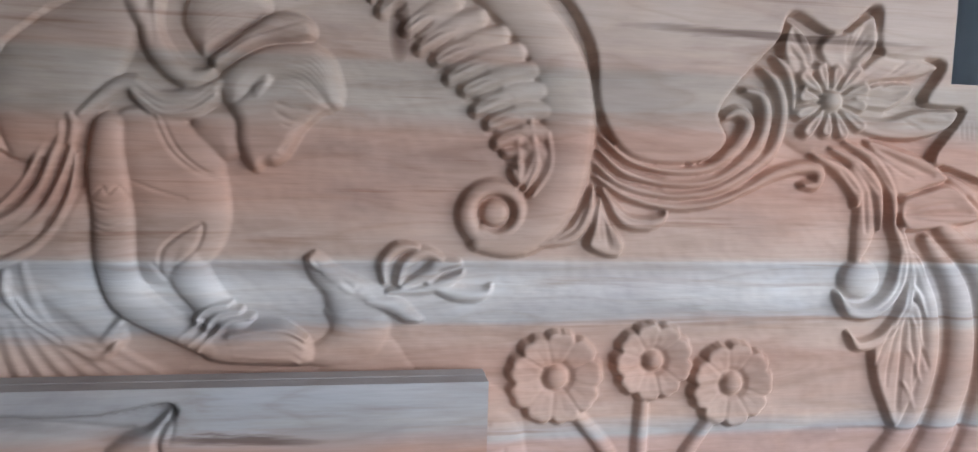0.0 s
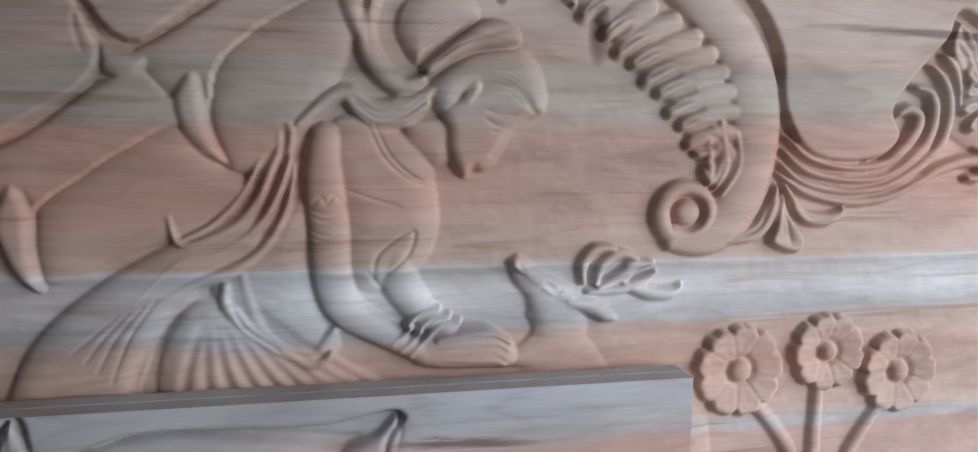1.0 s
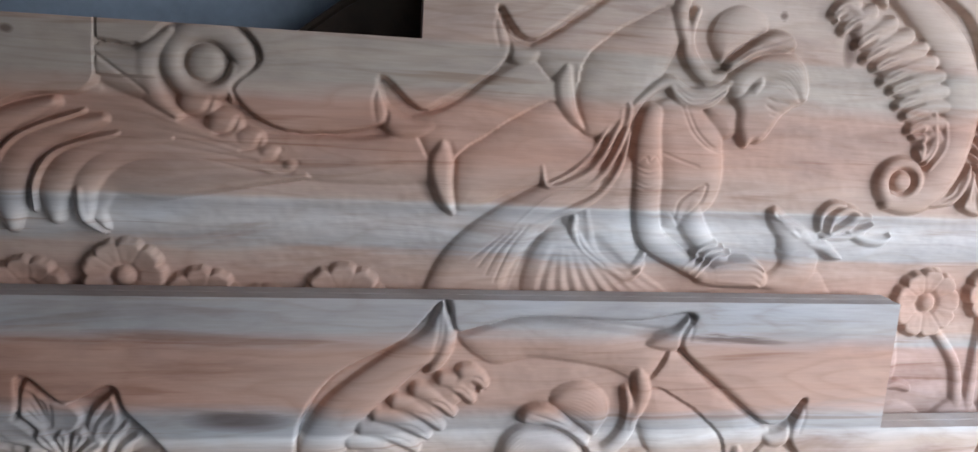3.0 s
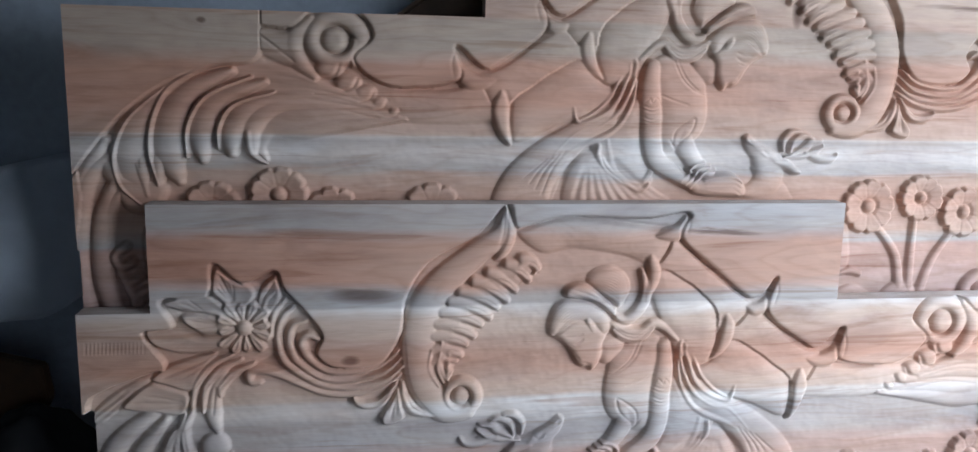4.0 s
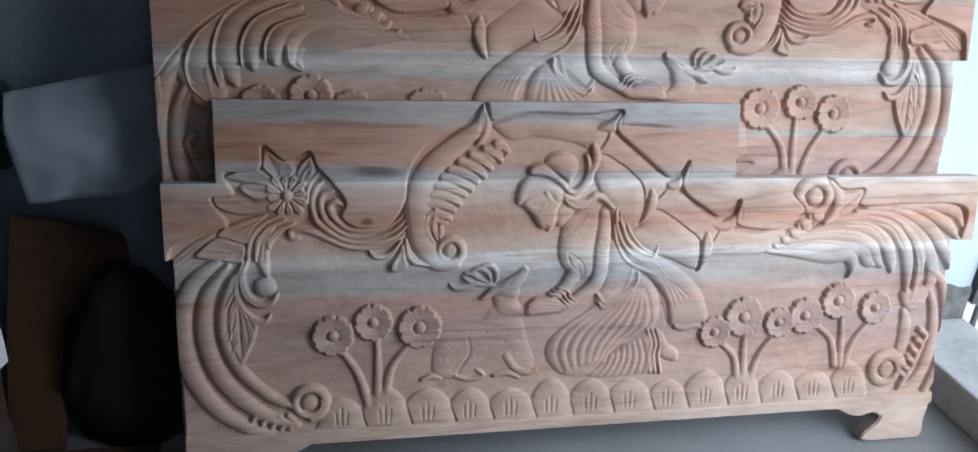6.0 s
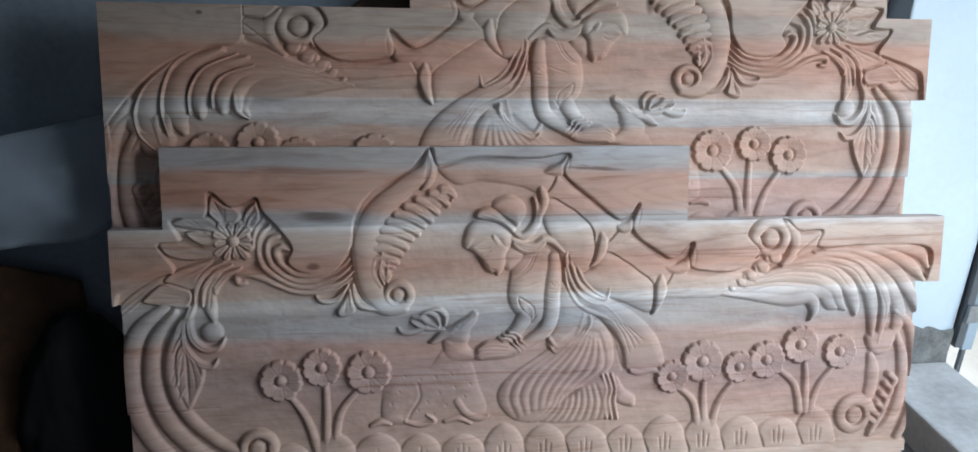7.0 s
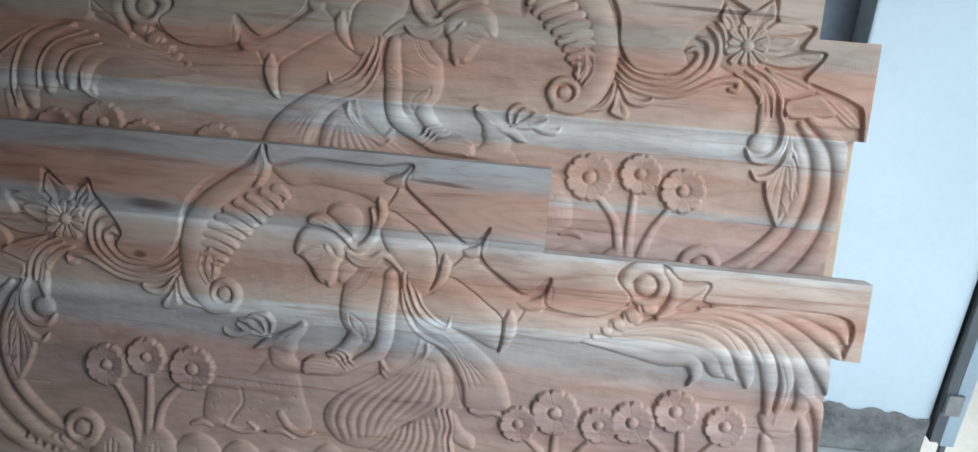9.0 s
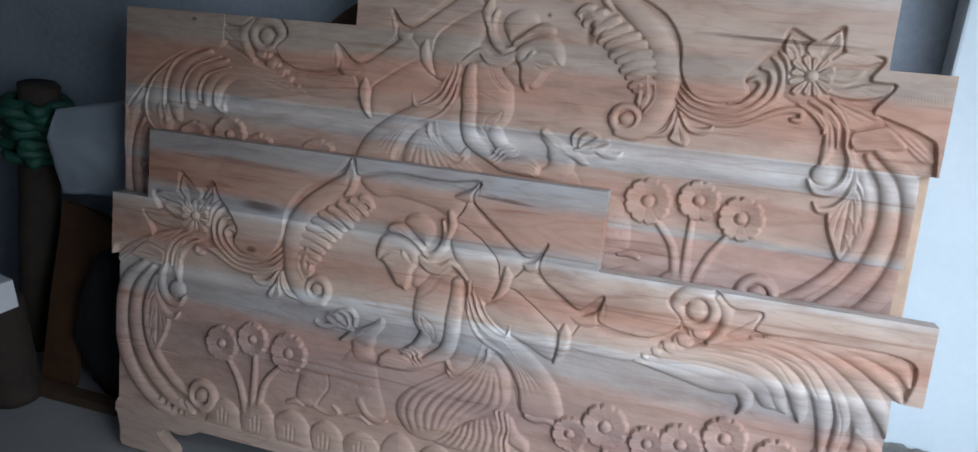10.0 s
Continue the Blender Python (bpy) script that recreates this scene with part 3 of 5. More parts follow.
# the crook with its horn and volute
s = piece('crook')
rib(s, -14, 0.5, [(0.167, 0.416), (0.127, 0.423), (0.097, 0.468), (0.09, 0.543), (0.113, 0.606), (0.169, 0.659), (0.209, 0.692), (0.219, 0.737)], [0.019, 0.0405, 0.05, 0.0524, 0.0476, 0.0393, 0.0297, 0.0024], 0.36)
s = piece('volute')
volute(s, -14, 0.5, 0.154, 0.444, 0.032, 1.1, -1.6, 0.022, 1)
groove([(0.121, 0.406), (0.079, 0.459), (0.068, 0.543)], 0.0046, 0.96)
s = piece('feather')
dome(s, -14, -5, [(0.121, 0.482), (0.118, 0.53), (0.141, 0.589), (0.191, 0.633), (0.239, 0.659), (0.269, 0.653), (0.264, 0.637), (0.24, 0.617), (0.202, 0.576), (0.168, 0.541), (0.147, 0.499), (0.135, 0.475)], 0.016)
feather = s
edge_a = curve([(0.113, 0.500), (0.112, 0.540), (0.126, 0.577), (0.154, 0.608), (0.196, 0.636), (0.245, 0.656)], n=2)
edge_b = curve([(0.142, 0.505), (0.158, 0.530), (0.180, 0.560), (0.205, 0.586), (0.232, 0.612), (0.266, 0.645)], n=2)
for k, (a, b) in enumerate(zip(edge_a, edge_b)):
    m = (a + b) / 2
    lean = np.array((0.0035, -0.006))
    rib(feather, -10, -1.4, [a, m + lean * 0.5 + (-0.004, 0.007), b + lean * (0.6 + 0.5 * (k % 2))], [0.018, 0.020, 0.0125], 0.6)
    groove([m, (m + b) / 2 + (0.001, 0.002), b + (0.003, -0.002)], 0.0045, 2.2)
    groove([m + (0.001, -0.009), b + (0.002, -0.011)], 0.006, 4.0)
for pts in ([(0.136, 0.512), (0.134, 0.489), (0.134, 0.470)], [(0.123, 0.516), (0.119, 0.490), (0.128, 0.466)], [(0.110, 0.520), (0.106, 0.489), (0.122, 0.461)]):
    rib(feather, -10, 0.0, pts, [0.006, 0.0095, 0.004], 0.42)
s = piece('leaf_curl')
rib(s, -10, -1, [(0.239, 0.645), (0.257, 0.653), (0.266, 0.644), (0.264, 0.633)], [0.0098, 0.0146, 0.0122, 0.0037])
s = piece('leaf_curl')
rib(s, -12, -1, [(0.125, 0.53), (0.121, 0.5), (0.131, 0.475), (0.14, 0.484)], [0.0072, 0.0108, 0.0108, 0.0048])
# canopy of nested flaring horns behind the figure, each rising out of the mouth of the one before
for base, top, soft, pts in (
        (-14, -6.0, 0.020, [(0.704, 0.494), (0.763, 0.474), (0.865, 0.468), (0.954, 0.467), (0.926, 0.447), (0.840, 0.419), (0.710, 0.423), (0.690, 0.455)]),
        (-14, -3.6, 0.026, [(0.570, 0.548), (0.610, 0.570), (0.640, 0.558), (0.675, 0.533), (0.723, 0.502), (0.738, 0.490), (0.712, 0.440), (0.684, 0.420), (0.640, 0.455), (0.580, 0.490)]),
        (-14, -3.4, 0.026, [(0.450, 0.650), (0.474, 0.690), (0.495, 0.677), (0.549, 0.634), (0.603, 0.590), (0.614, 0.576), (0.590, 0.545), (0.556, 0.530), (0.510, 0.575), (0.458, 0.610)]),
        (-14, -4.2, 0.024, [(0.236, 0.697), (0.280, 0.711), (0.330, 0.715), (0.380, 0.710), (0.440, 0.700), (0.478, 0.690), (0.462, 0.650), (0.440, 0.645), (0.400, 0.660), (0.324, 0.671), (0.275, 0.664)]),
        (-12, -2.2, 0.028, [(0.553, 0.487), (0.572, 0.514), (0.592, 0.521), (0.630, 0.499), (0.657, 0.479), (0.690, 0.449), (0.684, 0.391), (0.626, 0.413), (0.570, 0.435), (0.527, 0.469)]),
        (-12, -2.4, 0.026, [(0.447, 0.600), (0.462, 0.637), (0.500, 0.619), (0.526, 0.601), (0.557, 0.563), (0.553, 0.490), (0.506, 0.489), (0.477, 0.534)])):
    s = piece('canopy_horn')
    dome(s, base, top, pts, soft, cut=True)
# horns on the canopy's edge
for pts in ([(0.215, 0.735), (0.228, 0.721), (0.235, 0.703), (0.231, 0.677), (0.218, 0.658), (0.202, 0.654), (0.210, 0.677), (0.215, 0.701)],
            [(0.499, 0.721), (0.482, 0.706), (0.463, 0.699), (0.447, 0.688), (0.466, 0.680), (0.489, 0.681), (0.499, 0.695), (0.502, 0.710)],
            [(0.649, 0.618), (0.642, 0.597), (0.625, 0.583), (0.604, 0.577), (0.612, 0.561), (0.633, 0.561), (0.649, 0.580), (0.654, 0.602)],
            [(0.772, 0.533), (0.761, 0.507), (0.736, 0.494), (0.708, 0.490), (0.723, 0.474), (0.754, 0.472), (0.775, 0.489), (0.778, 0.512)]):
    s = piece('horn')
    dome(s, -14, 0.4, pts, 0.011)
    groove([pts[0], pts[7], pts[6]], 0.005, 1.5)
# hooked petal tips
for pts in ([(0.445, 0.663), (0.458, 0.649), (0.462, 0.627), (0.453, 0.603), (0.436, 0.588), (0.438, 0.609), (0.440, 0.634), (0.436, 0.653)],
            [(0.577, 0.567), (0.588, 0.546), (0.584, 0.520), (0.568, 0.498), (0.547, 0.490), (0.558, 0.516), (0.563, 0.541), (0.566, 0.562)],
            [(0.707, 0.475), (0.719, 0.446), (0.715, 0.420), (0.702, 0.393), (0.686, 0.385), (0.690, 0.422), (0.690, 0.448), (0.696, 0.468)]):
    s = piece('petal_tip')
    dome(s, -14, 1.2, pts, 0.010)
    groove(pts[4:], 0.007, 2.6)
for pts, w, deep in (([(0.492, 0.679), (0.549, 0.635), (0.603, 0.591)], 0.008, 4.0), ([(0.632, 0.561), (0.675, 0.533), (0.723, 0.503)], 0.008, 4.0),
                     ([(0.765, 0.474), (0.800, 0.470), (0.835, 0.471)], 0.008, 5.0), ([(0.238, 0.698), (0.280, 0.713), (0.330, 0.717), (0.380, 0.712), (0.468, 0.702)], 0.009, 6.0)):
    groove(pts, w, deep)
# volute and bead chain of the far side
s = piece('volute')
volute(s, -14, 1.0, 0.946, 0.542, 0.046, 1.1, -2.4, 0.034, -1)
s = piece('scroll')
rib(s, -14, 0.5, [(0.98, 0.573), (1.004, 0.542), (0.998, 0.508), (0.975, 0.485)], [0.0152, 0.0304, 0.0274, 0.0122])
s = piece('leaf_tip')
dome(s, -14, -1, [(1.006, 0.549), (1.028, 0.554), (1.061, 0.557), (1.057, 0.527), (1.048, 0.518), (1.015, 0.501), (0.999, 0.506)], 0.01)
groove([(1.003, 0.508), (1.052, 0.548)], 0.0046, 3)
s = piece('bead')
dome(s, -12, -1, [(0.954 + 0.02 * math.cos(a), 0.5 + 0.016 * math.sin(a)) for a in np.arange(0, 6.2, 0.8)], 0.016)
groove([(0.94, 0.506), (0.948, 0.49), (0.964, 0.486)], 0.006, 4)
s = piece('bead')
dome(s, -12, -1, [(0.928 + 0.019 * math.cos(a), 0.48 + 0.0152 * math.sin(a)) for a in np.arange(0, 6.2, 0.8)], 0.0152)
groove([(0.9147, 0.4857), (0.9223, 0.4705), (0.9375, 0.4667)], 0.006, 4)
s = piece('bead')
dome(s, -12, -1, [(0.903 + 0.017 * math.cos(a), 0.462 + 0.0136 * math.sin(a)) for a in np.arange(0, 6.2, 0.8)], 0.0136)
groove([(0.8911, 0.4671), (0.8979, 0.4535), (0.9115, 0.4501)], 0.006, 4)
s = piece('bead')
dome(s, -12, -1, [(0.882 + 0.014 * math.cos(a), 0.448 + 0.0112 * math.sin(a)) for a in np.arange(0, 6.2, 0.8)], 0.0112)
groove([(0.8722, 0.4522), (0.8778, 0.441), (0.889, 0.4382)], 0.006, 4)
s = piece('bead')
dome(s, -12, -1, [(0.862 + 0.01 * math.cos(a), 0.435 + 0.008 * math.sin(a)) for a in np.arange(0, 6.2, 0.8)], 0.008)
groove([(0.855, 0.438), (0.859, 0.43), (0.867, 0.428)], 0.006, 4)
s = piece('scroll_tail')
rib(s, -14, -3, [(0.925, 0.463), (0.883, 0.437), (0.843, 0.422)], [0.0209, 0.0134, 0.003])
# sweeping plume
s = piece('plume_strand')
rib(s, -14, -1, [(0.847, 0.424), (0.93, 0.415), (0.992, 0.406), (1.041, 0.411), (1.057, 0.382), (1.044, 0.358)], [0.0062, 0.0216, 0.0277, 0.0339, 0.0246, 0.0031])
s = piece('plume_strand')
rib(s, -14, -3.5, [(0.866, 0.431), (0.943, 0.435), (1.02, 0.428), (1.075, 0.424), (1.094, 0.395), (1.107, 0.385)], [0.0062, 0.0341, 0.0434, 0.0434, 0.031, 0.0093])
s = piece('plume_strand')
rib(s, -14, -2, [(0.883, 0.441), (0.971, 0.457), (1.048, 0.452), (1.095, 0.43), (1.115, 0.394), (1.128, 0.382)], [0.0062, 0.0248, 0.0341, 0.0341, 0.0248, 0.0093])
s = piece('plume_strand')
rib(s, -14, -2.5, [(0.925, 0.459), (0.999, 0.478), (1.077, 0.472), (1.128, 0.439), (1.15, 0.393), (1.153, 0.371)], [0.0063, 0.0251, 0.0345, 0.0345, 0.0283, 0.0126])
s = piece('plume_strand')
rib(s, -14, -2, [(0.969, 0.475), (1.028, 0.494), (1.106, 0.489), (1.167, 0.448), (1.192, 0.391), (1.196, 0.319)], [0.0063, 0.0221, 0.0316, 0.0348, 0.0316, 0.0126])
s = piece('plume_strand')
rib(s, -14, -1.5, [(1.013, 0.492), (1.073, 0.504), (1.137, 0.494), (1.199, 0.447), (1.223, 0.39), (1.211, 0.304)], [0.0064, 0.0192, 0.0256, 0.0288, 0.0288, 0.0128])
s = piece('plume_strand')
rib(s, -14, -3, [(1.049, 0.51), (1.119, 0.508), (1.187, 0.476), (1.24, 0.418), (1.261, 0.352), (1.228, 0.296)], [0.0064, 0.0193, 0.0258, 0.0322, 0.0354, 0.0097])
s = piece('plume_strand')
rib(s, -14, -1, [(1.071, 0.515), (1.15, 0.51), (1.236, 0.467), (1.286, 0.409), (1.3, 0.372)], [0.0065, 0.0227, 0.0324, 0.0292, 0.0097])
s = piece('plume_strand')
rib(s, -14, -1, [(1.118, 0.516), (1.198, 0.512), (1.276, 0.476), (1.315, 0.437)], [0.0065, 0.0228, 0.0293, 0.0098])
s = piece('plume_strand')
rib(s, -14, -3, [(1.149, 0.518), (1.229, 0.519), (1.296, 0.504), (1.318, 0.472)], [0.0065, 0.0228, 0.0293, 0.0098])
groove([(0.884, 0.424), (0.958, 0.439), (1.035, 0.432)], 0.0046, 1.92)
groove([(0.912, 0.446), (0.986, 0.461), (1.064, 0.452)], 0.0046, 1.92)
groove([(1.029, 0.48), (1.092, 0.472), (1.129, 0.436)], 0.0046, 1.92)
groove([(1.074, 0.49), (1.14, 0.47), (1.178, 0.42)], 0.0046, 1.92)
groove([(1.089, 0.498), (1.154, 0.48), (1.203, 0.419)], 0.0046, 1.92)
groove([(1.193, 0.434), (1.21, 0.39), (1.21, 0.347)], 0.0046, 1.92)
groove([(1.207, 0.426), (1.223, 0.383), (1.221, 0.347)], 0.0046, 1.92)
s = piece('leaf_tip')
dome(s, -14, -3, [(1.184, 0.32), (1.223, 0.332), (1.256, 0.331), (1.246, 0.287), (1.215, 0.274), (1.193, 0.287)], 0.012)
# far border scroll
s = piece('scroll')
rib(s, -14, -2, [(1.25, 0.374), (1.293, 0.329), (1.31, 0.24), (1.308, 0.15), (1.276, 0.076)], [0.0169, 0.027, 0.0304, 0.0304, 0.0203])
s = piece('scroll')
rib(s, -14, -3, [(1.253, 0.331), (1.275, 0.271), (1.278, 0.182), (1.254, 0.115), (1.207, 0.089)], [0.0135, 0.027, 0.0304, 0.027, 0.0135])
s = piece('scroll')
rib(s, -14, -5, [(1.198, 0.275), (1.207, 0.238), (1.202, 0.187), (1.181, 0.158)], [0.0166, 0.0332, 0.0299, 0.0133])
s = piece('volute')
volute(s, -14, -1, 1.168, 0.137, 0.045, 1.0, 0.4, 0.036, 1)
s = piece('bead')
rib(s, -12, -1, [(1.245, 0.229), (1.261, 0.215), (1.253, 0.197)], [0.015])
s = piece('bead')
rib(s, -12, -1, [(1.238, 0.207), (1.254, 0.193), (1.246, 0.175)], [0.015])
s = piece('bead')
rib(s, -12, -1, [(1.229, 0.185), (1.245, 0.171), (1.237, 0.153)], [0.015])
s = piece('bead')
rib(s, -12, -1, [(1.221, 0.163), (1.237, 0.149), (1.229, 0.131)], [0.015])
s = piece('bead')
rib(s, -12, -1, [(1.212, 0.144), (1.228, 0.13), (1.22, 0.112)], [0.015])
s = piece('bead')
rib(s, -12, -1, [(1.202, 0.13), (1.218, 0.116), (1.21, 0.098)], [0.015])
# the kneeling carved figure, one plain piece
fig = piece('carved_figure')
dome(fig, -14, -4, [(0.487, 0.457), (0.482, 0.419), (0.478, 0.363), (0.461, 0.328), (0.482, 0.307), (0.512, 0.314), (0.541, 0.344), (0.56, 0.373), (0.562, 0.389), (0.534, 0.421), (0.509, 0.453)], 0.03)
dome(fig, -14, -1.5, [(0.463, 0.529), (0.433, 0.529), (0.392, 0.505), (0.382, 0.472), (0.379, 0.433), (0.389, 0.404), (0.408, 0.388), (0.434, 0.376), (0.457, 0.39), (0.464, 0.457), (0.478, 0.5)], 0.03)
dome(fig, -14, -3, [(0.407, 0.526), (0.384, 0.531), (0.368, 0.519), (0.37, 0.493), (0.386, 0.488), (0.407, 0.507)], 0.02)
dome(fig, -14, 1.2, [(0.374, 0.521), (0.374, 0.505), (0.367, 0.486), (0.357, 0.477), (0.350, 0.484), (0.344, 0.483), (0.337, 0.486), (0.331, 0.492), (0.325, 0.503), (0.319, 0.514), (0.312, 0.522), (0.302, 0.530), (0.295, 0.536), (0.31, 0.562), (0.345, 0.560), (0.378, 0.540)], 0.012)
dome(fig, -14, 2.2, [(0.388, 0.554), (0.375, 0.574), (0.354, 0.587), (0.33, 0.592), (0.31, 0.592), (0.296, 0.581), (0.289, 0.566), (0.286, 0.55), (0.289, 0.536), (0.3, 0.534), (0.311, 0.543), (0.321, 0.552), (0.338, 0.556), (0.351, 0.554), (0.359, 0.546), (0.364, 0.537), (0.378, 0.533)], 0.016)
dome(fig, -14, 0.0, [(0.414, 0.602), (0.412, 0.621), (0.4, 0.635), (0.381, 0.643), (0.359, 0.639), (0.345, 0.627), (0.346, 0.617), (0.364, 0.604), (0.386, 0.587), (0.397, 0.576), (0.408, 0.589)], 0.02)
dome(fig, -14, 2.6, [(0.394, 0.575), (0.375, 0.592), (0.353, 0.611), (0.336, 0.618), (0.319, 0.615), (0.31, 0.606), (0.311, 0.597), (0.322, 0.593), (0.346, 0.590), (0.369, 0.579), (0.387, 0.565)], 0.009)
groove([(0.390, 0.562), (0.369, 0.577), (0.346, 0.589), (0.312, 0.594)], 0.0045, 3.0)
groove([(0.395, 0.579), (0.375, 0.594), (0.352, 0.613)], 0.0045, 3.0)
rib(fig, -14, 0, [(0.431, 0.634), (0.44, 0.605), (0.433, 0.579), (0.412, 0.558), (0.393, 0.563)], [0.0091, 0.0182, 0.0208, 0.0195, 0.0091])
rib(fig, -14, -0.5, [(0.451, 0.553), (0.433, 0.538), (0.41, 0.539), (0.385, 0.554)], [0.0092, 0.0198, 0.0224, 0.0092])
rib(fig, -14, -1, [(0.493, 0.524), (0.47, 0.545), (0.451, 0.55), (0.429, 0.531)], [0.0104, 0.0156, 0.0169, 0.0065])
rib(fig, -14, -1, [(0.453, 0.545), (0.433, 0.529), (0.407, 0.531), (0.389, 0.543)], [0.0102, 0.0184, 0.0173, 0.0061])
dome(fig, -8, 2.5, [(0.361, 0.54), (0.36, 0.553), (0.352, 0.564), (0.344, 0.563), (0.345, 0.552), (0.353, 0.54)], 0.006)
groove([(0.357, 0.545), (0.353, 0.556), (0.348, 0.559)], 0.004, 0.8)
# hair lines, brow, eye, nose, mouth and dress lines
for cut in between([(0.388, 0.552), (0.375, 0.574), (0.354, 0.587), (0.33, 0.592), (0.305, 0.590), (0.289, 0.566), (0.287, 0.545)], [(0.376, 0.535), (0.366, 0.543), (0.358, 0.553), (0.343, 0.558), (0.325, 0.554), (0.311, 0.544), (0.300, 0.536)], 10, 0.06, 0.96):
    groove(cut, 0.004, 1.9)
for cut in between([(0.414, 0.601), (0.401, 0.634), (0.369, 0.642), (0.347, 0.628)], [(0.405, 0.581), (0.383, 0.596), (0.361, 0.608), (0.344, 0.619)], 10, 0.08, 0.92):
    groove(cut, 0.004, 1.7)
groove([(0.448, 0.547), (0.43, 0.535), (0.407, 0.538), (0.391, 0.551)], 0.0034, 1.44)
groove([(0.448, 0.542), (0.43, 0.529), (0.407, 0.533), (0.391, 0.545)], 0.0034, 1.44)
groove([(0.448, 0.537), (0.43, 0.524), (0.407, 0.527), (0.391, 0.54)], 0.0034, 1.44)
groove([(0.384, 0.577), (0.363, 0.594), (0.32, 0.61)], 0.0034, 1.44)
groove([(0.384, 0.574), (0.362, 0.586), (0.319, 0.603)], 0.0034, 1.44)
groove([(0.34, 0.53), (0.33, 0.524), (0.319, 0.523)], 0.0046, 2.16)
groove([(0.339, 0.538), (0.328, 0.534), (0.316, 0.534)], 0.0046, 1.68)
groove([(0.335, 0.52), (0.328, 0.518), (0.322, 0.521)], 0.0034, 1.44)
groove([(0.353, 0.489), (0.346, 0.4925), (0.339, 0.493)], 0.004, 1.2)
groove([(0.33, 0.505), (0.334, 0.501), (0.337, 0.497)], 0.004, 1.0)
groove([(0.438, 0.524), (0.425, 0.496), (0.405, 0.477), (0.384, 0.469)], 0.004, 1.56)
groove([(0.432, 0.524), (0.419, 0.496), (0.398, 0.477), (0.384, 0.475)], 0.004, 1.56)
groove([(0.456, 0.468), (0.433, 0.459), (0.413, 0.453)], 0.0034, 1.2)
groove([(0.434, 0.389), (0.431, 0.409), (0.413, 0.425), (0.4, 0.43), (0.405, 0.41), (0.424, 0.391)], 0.0046, 2.16)
groove([(0.439, 0.395), (0.426, 0.377)], 0.0046, 1.8)
# arms, wrists and joined palms
rib(fig, -14, 2.5, [(0.472, 0.513), (0.474, 0.478), (0.47, 0.435), (0.469, 0.396), (0.458, 0.362), (0.424, 0.337), (0.392, 0.318)], [0.0255, 0.0337, 0.0347, 0.0337, 0.0316, 0.0245, 0.0184], 0.32)
rib(fig, -14, -1, [(0.413, 0.411), (0.413, 0.388), (0.395, 0.359), (0.37, 0.337)], [0.027, 0.0335, 0.0281, 0.0194])
dome(fig, -14, 1.5, [(0.406, 0.327), (0.387, 0.335), (0.359, 0.342), (0.334, 0.342), (0.32, 0.331), (0.309, 0.316), (0.314, 0.301), (0.348, 0.301), (0.381, 0.303), (0.4, 0.309)], 0.014)
rib(fig, -6, 3.6, [(0.38, 0.33), (0.354, 0.335), (0.331, 0.334), (0.316, 0.325)], [0.0067, 0.0078, 0.0073, 0.0039])
rib(fig, -6, 3.1, [(0.378, 0.324), (0.352, 0.326), (0.33, 0.326), (0.317, 0.318)], [0.0067, 0.0078, 0.0073, 0.0039])
rib(fig, -6, 2.6, [(0.376, 0.318), (0.349, 0.319), (0.33, 0.318), (0.319, 0.31)], [0.0066, 0.0077, 0.0071, 0.0038])
rib(fig, -6, 2.1, [(0.374, 0.312), (0.347, 0.31), (0.33, 0.309), (0.321, 0.304)], [0.0067, 0.0078, 0.0073, 0.0039])
rib(fig, -8, 4.2, [(0.402, 0.343), (0.415, 0.333), (0.419, 0.328)], [0.0048, 0.0058, 0.0048])
rib(fig, -8, 4.2, [(0.394, 0.339), (0.407, 0.327), (0.412, 0.322)], [0.0049, 0.0059, 0.0049])
rib(fig, -8, 4.2, [(0.387, 0.336), (0.4, 0.323), (0.404, 0.316)], [0.0049, 0.0059, 0.0049])
rib(fig, -8, 2, [(0.406, 0.345), (0.395, 0.356), (0.379, 0.359)], [0.0049, 0.0059, 0.0049])
rib(fig, -8, 2, [(0.397, 0.34), (0.386, 0.351), (0.37, 0.353)], [0.0049, 0.0059, 0.0049])
rib(fig, -8, 2, [(0.388, 0.335), (0.377, 0.345), (0.361, 0.346)], [0.005, 0.0061, 0.005])
groove([(0.487, 0.452), (0.472, 0.447), (0.456, 0.451)], 0.0034, 1.44)
groove([(0.487, 0.446), (0.472, 0.441), (0.457, 0.445)], 0.0034, 1.44)
groove([(0.487, 0.434), (0.472, 0.428), (0.457, 0.433)], 0.0034, 1.44)
groove([(0.487, 0.428), (0.472, 0.423), (0.457, 0.427)], 0.0034, 1.44)
groove([(0.485, 0.453), (0.476, 0.462), (0.472, 0.456), (0.464, 0.463), (0.457, 0.453)], 0.0034, 1.44)
